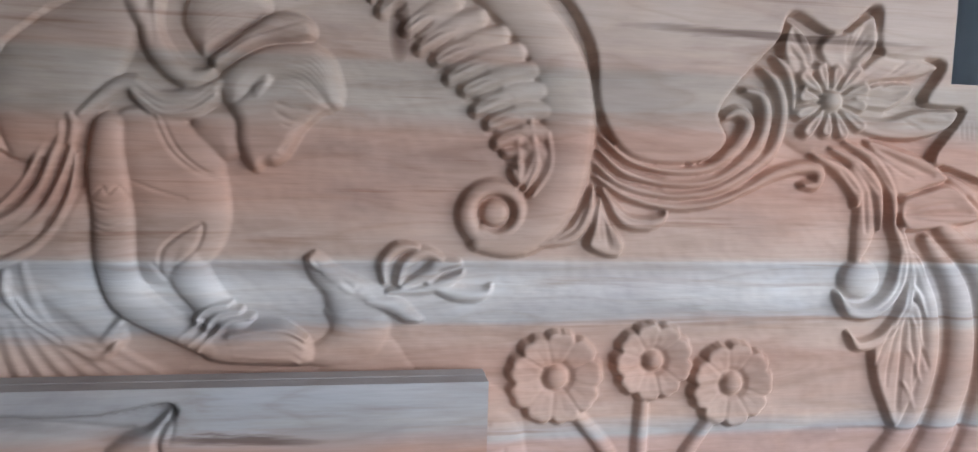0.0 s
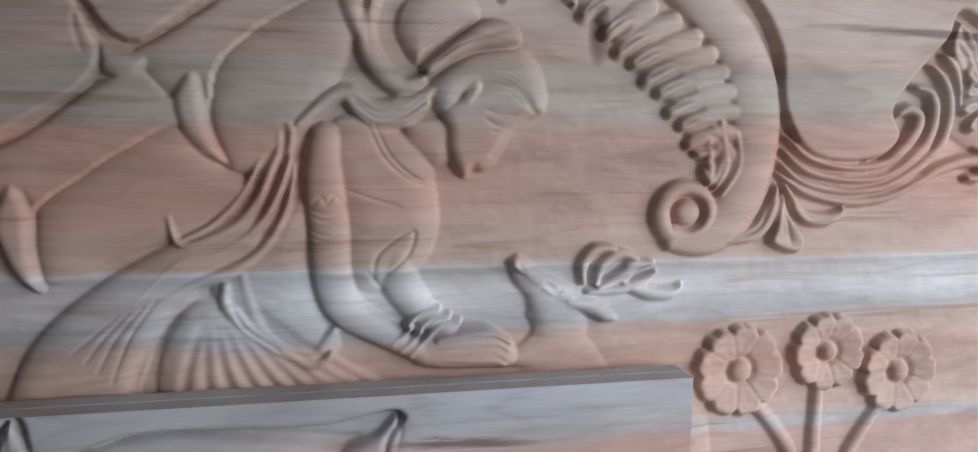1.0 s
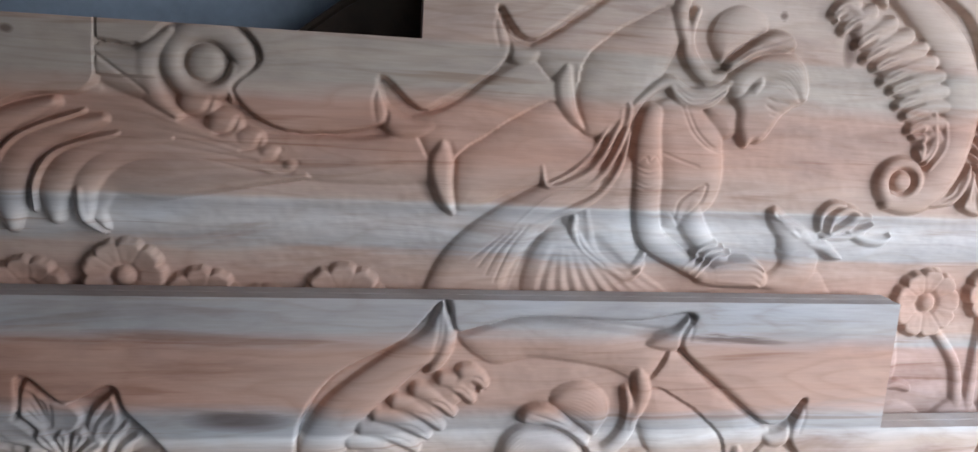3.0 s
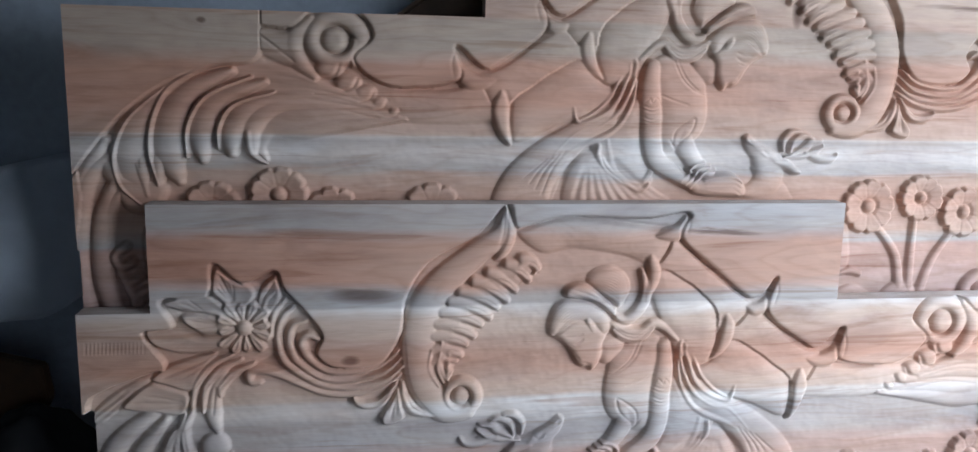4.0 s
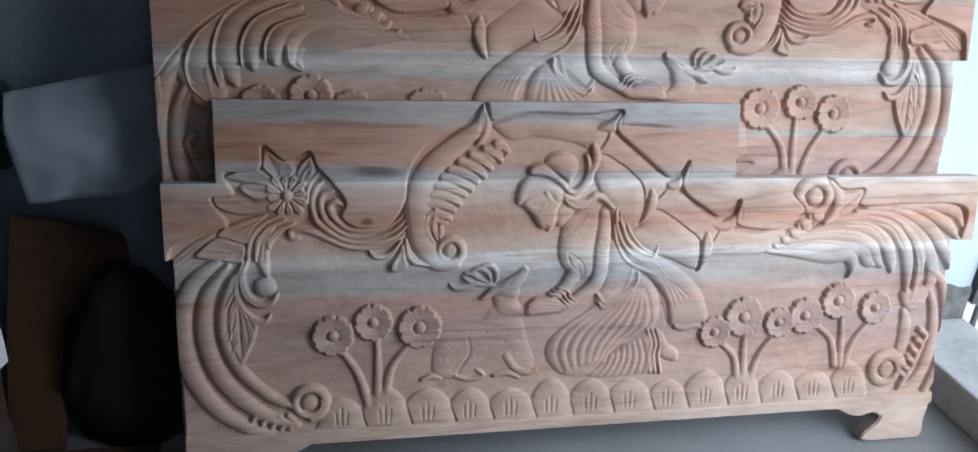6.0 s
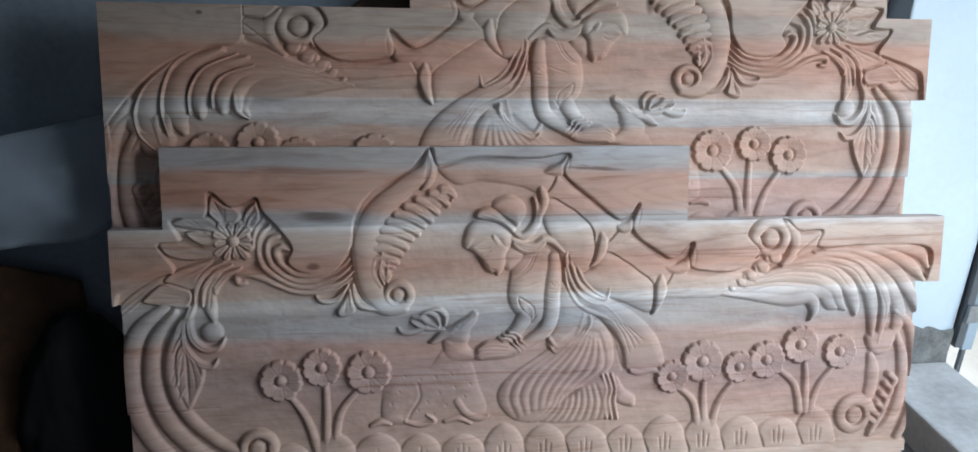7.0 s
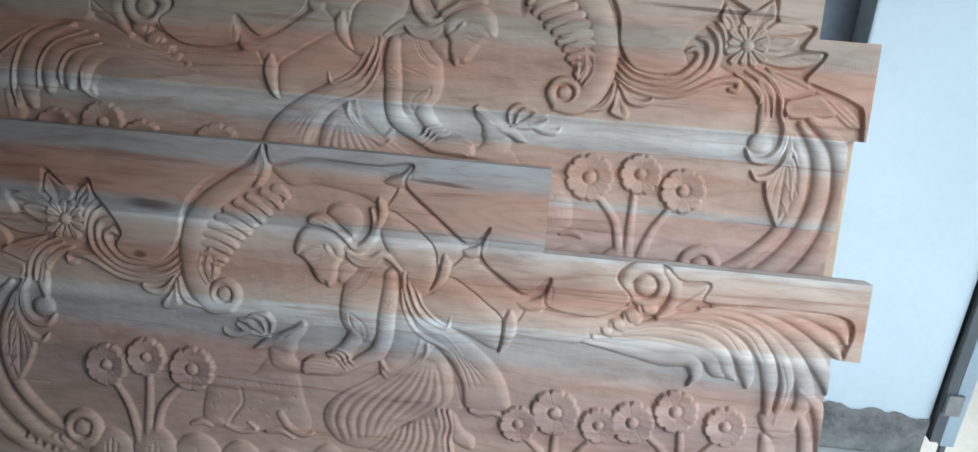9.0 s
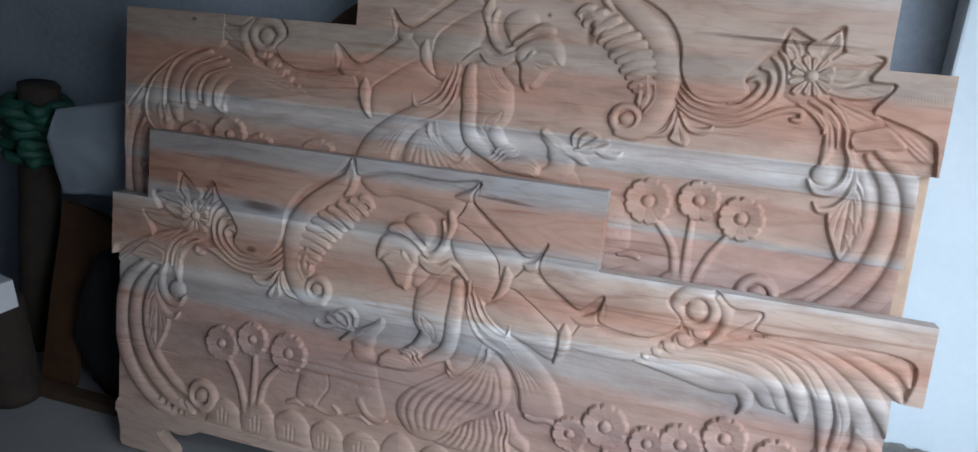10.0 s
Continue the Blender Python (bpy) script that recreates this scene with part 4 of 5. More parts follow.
# scarf from the shoulder, waist cloth and pleated skirt
rib(fig, -14, -0.5, [(0.503, 0.513), (0.513, 0.49), (0.526, 0.458), (0.548, 0.435), (0.584, 0.422), (0.593, 0.446)], [0.0113, 0.0103, 0.0113, 0.0103, 0.0085, 0.0066])
rib(fig, -14, -1.3, [(0.498, 0.501), (0.508, 0.469), (0.524, 0.439), (0.554, 0.416), (0.587, 0.407), (0.622, 0.371)], [0.0077, 0.0096, 0.0106, 0.0106, 0.0106, 0.0038])
rib(fig, -14, -2.1, [(0.496, 0.49), (0.503, 0.452), (0.52, 0.42), (0.545, 0.4), (0.583, 0.385), (0.62, 0.36)], [0.0059, 0.0088, 0.0108, 0.0118, 0.0127, 0.0049])
rib(fig, -14, -2.9, [(0.51, 0.519), (0.522, 0.495), (0.538, 0.463), (0.562, 0.438), (0.591, 0.423)], [0.0058, 0.0077, 0.0077, 0.0067, 0.0038])
dome(fig, -12, 1, [(0.512, 0.519), (0.5, 0.529), (0.493, 0.519), (0.496, 0.497), (0.505, 0.495), (0.512, 0.506)], 0.01)
groove([(0.503, 0.519), (0.504, 0.503)], 0.008, 6)
rib(fig, -14, -1, [(0.552, 0.386), (0.55, 0.367), (0.532, 0.343), (0.507, 0.323), (0.482, 0.312), (0.469, 0.323)], [0.01, 0.016, 0.017, 0.015, 0.014, 0.007])
groove([(0.55, 0.378), (0.539, 0.35), (0.512, 0.327)], 0.0046, 2.4)
dome(fig, -14, -2, [(0.533, 0.367), (0.574, 0.373), (0.601, 0.335), (0.605, 0.281), (0.574, 0.248), (0.514, 0.218), (0.462, 0.165), (0.401, 0.164), (0.366, 0.195), (0.359, 0.229), (0.384, 0.264), (0.442, 0.303), (0.487, 0.334)], 0.045)
for cut in between([(0.522, 0.362), (0.455, 0.309), (0.384, 0.26), (0.366, 0.215), (0.387, 0.171)], [(0.575, 0.349), (0.592, 0.308), (0.597, 0.274), (0.567, 0.249), (0.527, 0.224)], 9, 0.08, 0.94):
    groove(cut, 0.011, 3.4)
dome(fig, -14, -4, [(0.527, 0.224), (0.567, 0.249), (0.592, 0.254), (0.603, 0.212), (0.604, 0.164), (0.517, 0.155), (0.448, 0.161), (0.481, 0.191)], 0.02)
for cut in between([(0.48, 0.207), (0.461, 0.181), (0.435, 0.164)], [(0.568, 0.239), (0.579, 0.2), (0.573, 0.159)], 9):
    groove(cut, 0.009, 3)
rib(fig, -14, -3, [(0.581, 0.258), (0.59, 0.227), (0.586, 0.2), (0.594, 0.161)], [0.0085, 0.0113, 0.0113, 0.0085])
rib(fig, -14, -3, [(0.592, 0.257), (0.601, 0.226), (0.597, 0.199), (0.605, 0.16)], [0.0085, 0.0113, 0.0113, 0.0085])
rib(fig, -14, -3, [(0.603, 0.256), (0.612, 0.226), (0.609, 0.198), (0.617, 0.159)], [0.0085, 0.0114, 0.0114, 0.0085])
dome(fig, -14, -4, [(0.612, 0.253), (0.632, 0.224), (0.655, 0.206), (0.654, 0.184), (0.63, 0.188), (0.61, 0.205)], 0.012)
dome(fig, -14, -2.5, [(0.53, 0.458), (0.57, 0.435), (0.642, 0.393), (0.695, 0.343), (0.718, 0.288), (0.708, 0.268), (0.634, 0.268), (0.617, 0.307), (0.6, 0.348), (0.558, 0.396), (0.523, 0.417)], 0.022)
groove([(0.591, 0.362), (0.619, 0.32), (0.629, 0.268)], 0.0103, 6)
groove([(0.604, 0.375), (0.625, 0.344), (0.639, 0.306)], 0.004, 1.8)
groove([(0.614, 0.37), (0.635, 0.344), (0.649, 0.315)], 0.004, 1.8)
groove([(0.624, 0.366), (0.645, 0.343), (0.658, 0.324)], 0.004, 1.8)
groove([(0.634, 0.362), (0.655, 0.343), (0.667, 0.333)], 0.004, 1.8)
rib(fig, -12, -3, [(0.644, 0.265), (0.665, 0.259), (0.687, 0.263), (0.709, 0.258)], [0.0086, 0.013, 0.013, 0.0086])
rib(fig, -12, -3, [(0.644, 0.262), (0.665, 0.259), (0.687, 0.263), (0.709, 0.258)], [0.0086, 0.013, 0.013, 0.0086])
rib(fig, -14, -3, [(0.467, 0.341), (0.488, 0.321), (0.521, 0.339), (0.535, 0.378), (0.538, 0.393)], [0.0109, 0.019, 0.019, 0.019, 0.0109])
# the carved deer, one plain piece
deer = piece('carved_deer')
dome(deer, -14, -2, [(0.317, 0.395), (0.31, 0.407), (0.301, 0.402), (0.287, 0.39), (0.267, 0.38), (0.246, 0.368), (0.24, 0.354), (0.257, 0.342), (0.28, 0.335), (0.295, 0.341), (0.301, 0.366), (0.312, 0.38)], 0.02)
dome(deer, -14, -4, [(0.298, 0.354), (0.249, 0.351), (0.246, 0.324), (0.257, 0.303), (0.28, 0.297), (0.314, 0.301), (0.32, 0.313), (0.303, 0.324), (0.295, 0.336)], 0.028)
rib(deer, -10, -0.8, [(0.312, 0.399), (0.3, 0.389), (0.278, 0.373), (0.261, 0.363)], [0.0103, 0.0148, 0.0228, 0.0114])
rib(deer, -4, 1.2, [(0.286, 0.375), (0.278, 0.372), (0.27, 0.37)], [0.0046, 0.0091, 0.0034])
rib(deer, -12, 0, [(0.264, 0.361), (0.243, 0.356), (0.228, 0.346), (0.216, 0.342)], [0.0106, 0.0189, 0.0142, 0.0018])
groove([(0.284, 0.379), (0.276, 0.372), (0.271, 0.373)], 0.0069, 3.6)
groove([(0.31, 0.399), (0.305, 0.394)], 0.0046, 2.4)
groove([(0.314, 0.391), (0.303, 0.387)], 0.0034, 1.44)
rib(deer, -14, -3, [(0.249, 0.378), (0.25, 0.396), (0.238, 0.41), (0.221, 0.411)], [0.0059, 0.0118, 0.013, 0.0047])
rib(deer, -14, -3, [(0.238, 0.377), (0.232, 0.395), (0.215, 0.405), (0.2, 0.4)], [0.006, 0.012, 0.0132, 0.006])
rib(deer, -14, -3, [(0.235, 0.374), (0.211, 0.386), (0.203, 0.394), (0.185, 0.396)], [0.006, 0.0144, 0.0144, 0.006])
rib(deer, -14, -3, [(0.246, 0.369), (0.217, 0.371), (0.196, 0.378), (0.181, 0.387)], [0.006, 0.0108, 0.0132, 0.0048])
rib(deer, -14, -3, [(0.211, 0.376), (0.187, 0.367), (0.165, 0.366), (0.155, 0.374)], [0.0085, 0.0159, 0.0146, 0.0037])
dome(deer, -14, -8, [(0.246, 0.327), (0.284, 0.331), (0.304, 0.298), (0.319, 0.245), (0.335, 0.197), (0.314, 0.172), (0.237, 0.171), (0.173, 0.17), (0.123, 0.18), (0.12, 0.232), (0.132, 0.264), (0.165, 0.283), (0.215, 0.288)], 0.05)
dome(deer, -14, -6, [(0.123, 0.18), (0.12, 0.226), (0.137, 0.257), (0.166, 0.258), (0.194, 0.24), (0.188, 0.212), (0.167, 0.19), (0.171, 0.17)], 0.03)
rib(deer, -14, -3.5, [(0.167, 0.177), (0.198, 0.168), (0.226, 0.175), (0.211, 0.189)], [0.0102, 0.0127, 0.0114, 0.0064])
rib(deer, -14, -3.5, [(0.274, 0.215), (0.294, 0.187), (0.321, 0.176), (0.338, 0.18)], [0.021, 0.0183, 0.0157, 0.0079])
rib(deer, -14, -4, [(0.249, 0.173), (0.275, 0.179), (0.301, 0.166)], [0.0104, 0.013, 0.0078])
rib(deer, -14, -4, [(0.098, 0.172), (0.117, 0.178), (0.136, 0.173)], [0.0099, 0.0149, 0.0074])
groove([(0.193, 0.256), (0.197, 0.227), (0.179, 0.196), (0.171, 0.177)], 0.0069, 3)
groove([(0.166, 0.274), (0.168, 0.27)], 0.0046, 1.44)
groove([(0.197, 0.266), (0.199, 0.262)], 0.0046, 1.44)
groove([(0.228, 0.27), (0.231, 0.266)], 0.0046, 1.44)
groove([(0.26, 0.275), (0.263, 0.271)], 0.0046, 1.44)
groove([(0.235, 0.237), (0.238, 0.233)], 0.0046, 1.44)
groove([(0.21, 0.219), (0.213, 0.215)], 0.0046, 1.44)
groove([(0.267, 0.248), (0.27, 0.244)], 0.0046, 1.44)
groove([(0.299, 0.253), (0.302, 0.249)], 0.0046, 1.44)
groove([(0.153, 0.243), (0.156, 0.239)], 0.0046, 1.44)
groove([(0.138, 0.218), (0.14, 0.214)], 0.0046, 1.44)
groove([(0.249, 0.21), (0.251, 0.206)], 0.0046, 1.44)
groove([(0.287, 0.227), (0.289, 0.223)], 0.0046, 1.44)
groove([(0.192, 0.201), (0.194, 0.197)], 0.0046, 1.44)
groove([(0.223, 0.192), (0.226, 0.188)], 0.0046, 1.44)
# flowers on their stems
s = piece('stem')
rib(s, -14, -5, [(-0.011, 0.126), (-0.032, 0.192), (-0.063, 0.241)], [0.02, 0.016, 0.012])
s = piece('stem')
rib(s, -14, -5, [(0.007, 0.125), (0.008, 0.202), (0.007, 0.265)], [0.02, 0.016, 0.012])
s = piece('stem')
rib(s, -14, -5, [(0.022, 0.123), (0.035, 0.2), (0.074, 0.251)], [0.02, 0.016, 0.012])
s = piece('stem')
rib(s, -14, -5, [(0.8, 0.128), (0.788, 0.186), (0.759, 0.216)], [0.02, 0.016, 0.012])
s = piece('stem')
rib(s, -14, -5, [(0.815, 0.127), (0.81, 0.198), (0.81, 0.241)], [0.02, 0.016, 0.012])
s = piece('stem')
rib(s, -14, -5, [(0.831, 0.125), (0.845, 0.182), (0.874, 0.225)], [0.02, 0.016, 0.012])
s = piece('stem')
rib(s, -14, -5, [(1.037, 0.154), (1.022, 0.213), (0.987, 0.247)], [0.02, 0.016, 0.012])
s = piece('stem')
rib(s, -14, -5, [(1.049, 0.153), (1.047, 0.226), (1.042, 0.27)], [0.02, 0.016, 0.012])
s = piece('stem')
rib(s, -14, -5, [(1.062, 0.152), (1.078, 0.21), (1.112, 0.254)], [0.02, 0.016, 0.012])
flower(-0.08, 0.275, 0.04085, 0)
flower(0, 0.299, 0.038, 0.3)
flower(0.093, 0.285, 0.0437, 0.6)
flower(0.737, 0.246, 0.03515, 0.9)
flower(0.805, 0.277, 0.04465, 1.2)
flower(0.889, 0.261, 0.0342, 1.5)
flower(0.952, 0.274, 0.04085, 1.8)
flower(1.03, 0.305, 0.04085, 2.1)
flower(1.124, 0.286, 0.038, 2.4)
# an open glue joint
groove([(-0.37, 0.2235), (-0.30, 0.2235), (-0.20, 0.2235)], 0.003, 4)
# tool marks left on the top plank
for k in range(16):
    groove([(-0.376 + 0.0052 * k, 0.527), (-0.3745 + 0.0052 * k, 0.543)], 0.003, 1.1)
# the deep cut round the outline and the horns
groove(TOP_LINE[2:], 0.006, 4)

# one light pass of sanding softens the cuts
def sanded(h):
    p = np.pad(h, 1, mode="edge")
    q = (p[:-2] + 2 * p[1:-1] + p[2:]) / 4
    return (q[:, :-2] + 2 * q[:, 1:-1] + q[:, 2:]) / 4
HEIGHT = sanded(HEIGHT)
for cut in CUTS:
    cut_groove(*cut)

def rolling(amount, nx, nz, seed):
    """Smooth unevenness left by the gouge, in patches of the given count."""
    r = np.random.RandomState(seed).uniform(-1, 1, (nz, nx))
    u = np.linspace(0, nx - 1.001, len(gx))
    v = np.linspace(0, nz - 1.001, len(gz))
    i, j = u.astype(int), v.astype(int)
    fu, fv = u - i, v - j
    fu, fv = fu * fu * (3 - 2 * fu), (fv * fv * (3 - 2 * fv))[:, None]
    g = lambda a, b: r[np.minimum(j + b, nz - 1)][:, np.minimum(i + a, nx - 1)]
    return amount * ((g(0, 0) * (1 - fu) + g(1, 0) * fu) * (1 - fv) + (g(0, 1) * (1 - fu) + g(1, 1) * fu) * fv)

carved = np.clip(-HEIGHT / 5, 0, 1)
HEIGHT = HEIGHT * 0.84 + rolling(0.15, 60, 24, 1) + carved * (rolling(1.1, 26, 12, 2) + rolling(0.5, 90, 40, 3) + rolling(0.22, 240, 110, 4))

def carved_board(name, text, place, planks, mat, to_x, to_z, lowest=0.0):
    """Cuts the carved surface into planks and carved pieces and hangs them on one board. planks: x0, x1, z0, z1."""
    board = tagged(new(name), text, "headboard", group="carved headboards")
    board.matrix_world = place
    X, Z = np.meshgrid(to_x(gx), to_z(gz))
    cx, cz = (X[:-1, :-1] + X[1:, 1:]) / 2, (Z[:-1, :-1] + Z[1:, 1:]) / 2
    cell = LABEL[:-1, :-1].copy()
    on = np.zeros(cell.shape, bool)
    owner = np.full(cell.shape, -1)
    for k, (x0, x1, z0, z1) in enumerate(planks):
        m = (cx > x0) & (cx < x1) & (cz > z0) & (cz < z1)
        on |= m
        owner[m] = k
    on &= cz > lowest
    code = np.where(cell > 0, cell + 100, owner)
    code[~on] = -1
    # a carved piece that others cut in two becomes two pieces; crumbs go to the plank below
    wide_c = code.shape[1]
    lst, seen, kin = code.ravel().tolist(), set(), {}
    first, fresh = set(), 1000
    for start in np.flatnonzero(code.ravel() > 100).tolist():
        c = lst[start]
        if start in seen:
            continue
        heap, got = [start], [start]
        seen.add(start)
        while heap:
            q = heap.pop()
            for k in (q - 1, q + 1, q - wide_c, q + wide_c):
                if 0 <= k < len(lst) and lst[k] == c and k not in seen:
                    seen.add(k)
                    heap.append(k)
                    got.append(k)
        if len(got) < 60:
            code.ravel()[got] = owner.ravel()[got]
        elif c in first:
            fresh += 1
            kin[fresh] = c
            code.ravel()[got] = fresh
        first.add(c) if len(got) >= 60 else None
    wide = X.shape[1]
    y = -HEIGHT / 1000
    flip = X[0, 1] < X[0, 0]
    # normals of the whole surface, so that neighbouring pieces meet without a seam
    slope_x, slope_z = np.gradient(y, axis=1) / np.gradient(X, axis=1), np.gradient(y, axis=0) / np.gradient(Z, axis=0)
    field = np.stack([slope_x, -np.ones_like(y), slope_z], -1).reshape(-1, 3)
    field /= np.linalg.norm(field, axis=1)[:, None]
    made = {}
    order = np.argsort(code.ravel(), kind="stable")
    flat = code.ravel()[order]
    for c in np.unique(flat):
        if c < 0:
            continue
        cells = order[np.searchsorted(flat, c):np.searchsorted(flat, c, side="right")]
        if len(cells) < 6 and c > 100:
            continue
        j, i = cells // cell.shape[1], cells % cell.shape[1]
        a = j * wide + i
        quads = np.stack([a, a + 1, a + 1 + wide, a + wide], 1)
        if flip:
            quads = quads[:, ::-1]
        used, inv = np.unique(quads, return_inverse=True)
        quads = inv.reshape(-1, 4)
        co = np.stack([X.ravel()[used], y.ravel()[used], Z.ravel()[used]], 1)
        # side walls down into the board where the piece ends
        e = np.concatenate([quads[:, [k, (k + 1) % 4]] for k in range(4)])
        keys = e[:, 0].astype(np.int64) * 2000000 + e[:, 1]
        back = e[:, 1].astype(np.int64) * 2000000 + e[:, 0]
        rim = e[~np.isin(keys, back)]
        rv = np.unique(rim)
        deep = co[rv].copy()
        deep[:, 1] = 0.020
        at = {v: k + len(co) for k, v in enumerate(rv)}
        n = len(co)
        lut = np.zeros(n, int)
        lut[rv] = np.arange(len(rv)) + n
        side = np.stack([rim[:, 1], rim[:, 0], lut[rim[:, 0]], lut[rim[:, 1]]], 1)
        co = np.vstack([co, deep])
        faces = np.vstack([quads, side])
        if c < 100:
            x0, x1, z0, z1 = planks[c]
            q = len(co)
            block = [(px, py, pz) for px in (x0, x1) for py in (0.0195, 0.038) for pz in (max(z0, lowest), z1)]
            co = np.vstack([co, block])
            faces = np.vstack([faces, np.array([(0, 1, 3, 2), (4, 6, 7, 5), (0, 4, 5, 1), (2, 3, 7, 6), (0, 2, 6, 4), (1, 5, 7, 3)]) + q])
        me = bpy.data.meshes.new("carving")
        me.vertices.add(len(co))
        me.vertices.foreach_set("co", co.ravel().astype(np.float32))
        me.loops.add(faces.size)
        me.loops.foreach_set("vertex_index", faces.ravel().astype(np.int32))
        me.polygons.add(len(faces))
        me.polygons.foreach_set("loop_start", np.arange(0, faces.size, 4, dtype=np.int32))
        smooth = np.zeros(len(faces), bool)
        smooth[:len(quads)] = True
        me.update(calc_edges=True)
        me.polygons.foreach_set("use_smooth", smooth)
        a, b, d = co[faces[:, 0]], co[faces[:, 1]], co[faces[:, 2]]
        flat_n = np.cross(b - a, d - a)
        flat_n /= np.linalg.norm(flat_n, axis=1)[:, None] + 1e-12
        turn = np.repeat(flat_n[:, None, :], 4, 1)
        turn[:len(quads)] = field[used][quads]
        me.normals_split_custom_set(turn.reshape(-1, 3))
        me.materials.append(mat)
        piece_name, up = PIECES[kin.get(c, c) - 100] if c > 100 else ("plank", 0)
        ob = new(piece_name, me)
        ob.parent = made.get(up, board) if up else board
        made[kin.get(c, c) - 100] = ob if c < 1000 else made[kin[c] - 100]
    return board

LEAN = pose(0, 0, 0.044, -14)
front_board = carved_board("carved_headboard", "raw pale wooden headboard carved with kneeling figure, standing on floor",
    LEAN, [(-0.286, 0.755, 0.5855, 0.740), (-0.386, 1.345, 0.4395, 0.5855), (-0.372, 1.297, 0.2205, 0.4395), (-0.368, 1.295, 0.050, 0.2205)],
    wood_front, lambda x: x, lambda z: z)

# the raised board's own plume differs: clear its end and carve it anew
DX, DZ = np.meshgrid(gx, gz)
def ease(v, a, b):
    t = np.clip((v - a) / (b - a), 0, 1)
    return t * t * (3 - 2 * t)
fade = ease(DZ, 0.348, 0.385) * np.where(DZ < 0.525, ease(DX, 0.96, 1.09), ease(DX, 1.05, 1.10))
redo = fade > 0.5
HEIGHT += fade * (-13.2 - HEIGHT)
LABEL[redo] = 0
dome(0, -13.2, 0, [(1.324, 0.27), (1.318, 0.317), (1.28, 0.377), (1.232, 0.433), (1.176, 0.475), (1.116, 0.499), (1.061, 0.507), (1.049, 0.54)] + [(1.07, 0.62), (1.25, 0.62), (1.42, 0.60), (1.42, 0.45), (1.42, 0.32)], 0.003, cut=True)
s = piece('plume_band')
rib(s, -14, -2.5, [(1.15, 0.49), (1.207, 0.442), (1.231, 0.391), (1.231, 0.34), (1.205, 0.295)], [0.0166, 0.0365, 0.0481, 0.0481, 0.0249])
s = piece('plume_band')
rib(s, -14, -2, [(1.091, 0.493), (1.154, 0.459), (1.179, 0.41), (1.179, 0.359), (1.167, 0.326)], [0.0136, 0.0357, 0.0476, 0.0442, 0.0153])
s = piece('plume_band')
rib(s, -14, -2, [(1.045, 0.478), (1.112, 0.449), (1.135, 0.407), (1.134, 0.359)], [0.012, 0.0344, 0.0413, 0.0155])
s = piece('plume_band')
rib(s, -14, -2, [(0.98, 0.46), (1.058, 0.445), (1.09, 0.407), (1.093, 0.37)], [0.0122, 0.0313, 0.04, 0.0174])
s = piece('plume_band')
rib(s, -14, -3, [(0.855, 0.42), (0.945, 0.444), (1.024, 0.445), (1.064, 0.412), (1.062, 0.364)], [0.0035, 0.0194, 0.0317, 0.0352, 0.007])
s = piece('plume_tip')
rib(s, -14, -0.5, [(1.07, 0.401), (1.066, 0.37), (1.045, 0.353)], [0.0123, 0.0141, 0.0018])
s = piece('plume_edge')
rib(s, -14, 0.5, [(1.183, 0.466), (1.233, 0.419), (1.254, 0.368), (1.248, 0.321), (1.22, 0.29)], [0.0041, 0.0075, 0.0083, 0.0083, 0.0041])
s = piece('plume_edge')
rib(s, -14, 0.5, [(1.123, 0.499), (1.175, 0.468), (1.2, 0.42), (1.206, 0.369), (1.195, 0.319)], [0.0042, 0.0076, 0.0092, 0.0084, 0.0034])
s = piece('plume_edge')
rib(s, -14, 0.5, [(1.064, 0.485), (1.125, 0.456), (1.153, 0.411), (1.155, 0.362)], [0.0042, 0.0076, 0.0085, 0.0034])
s = piece('plume_edge')
rib(s, -14, 0.5, [(1.032, 0.463), (1.088, 0.443), (1.11, 0.411), (1.112, 0.376)], [0.0043, 0.0077, 0.0086, 0.0034])
s = piece('scroll')
rib(s, -14, -2, [(1.265, 0.387), (1.299, 0.33), (1.317, 0.275), (1.322, 0.207)], [0.0166, 0.0282, 0.0332, 0.0365])
s = piece('scroll')
rib(s, -14, -4, [(1.242, 0.317), (1.268, 0.275), (1.277, 0.207)], [0.0134, 0.0252, 0.0302])
HEIGHT[redo] = sanded(HEIGHT)[redo]

back_board = carved_board("carved_headboard", "raw pinkish wooden headboard with mirrored carving, leaning behind another headboard",
    LEAN @ pose(0, 0.041, 0.443), [(0.188, 1.200, 0.565, 0.745), (-0.392, 1.308, 0.392, 0.565), (-0.392, 1.281, 0.2245, 0.392), (-0.388, 1.275, 0.020, 0.2245)],
    wood_back, lambda x: 0.918 - x, lambda z: np.where(z > 0.29, 0.29 + (z - 0.29) * 0.94, z))

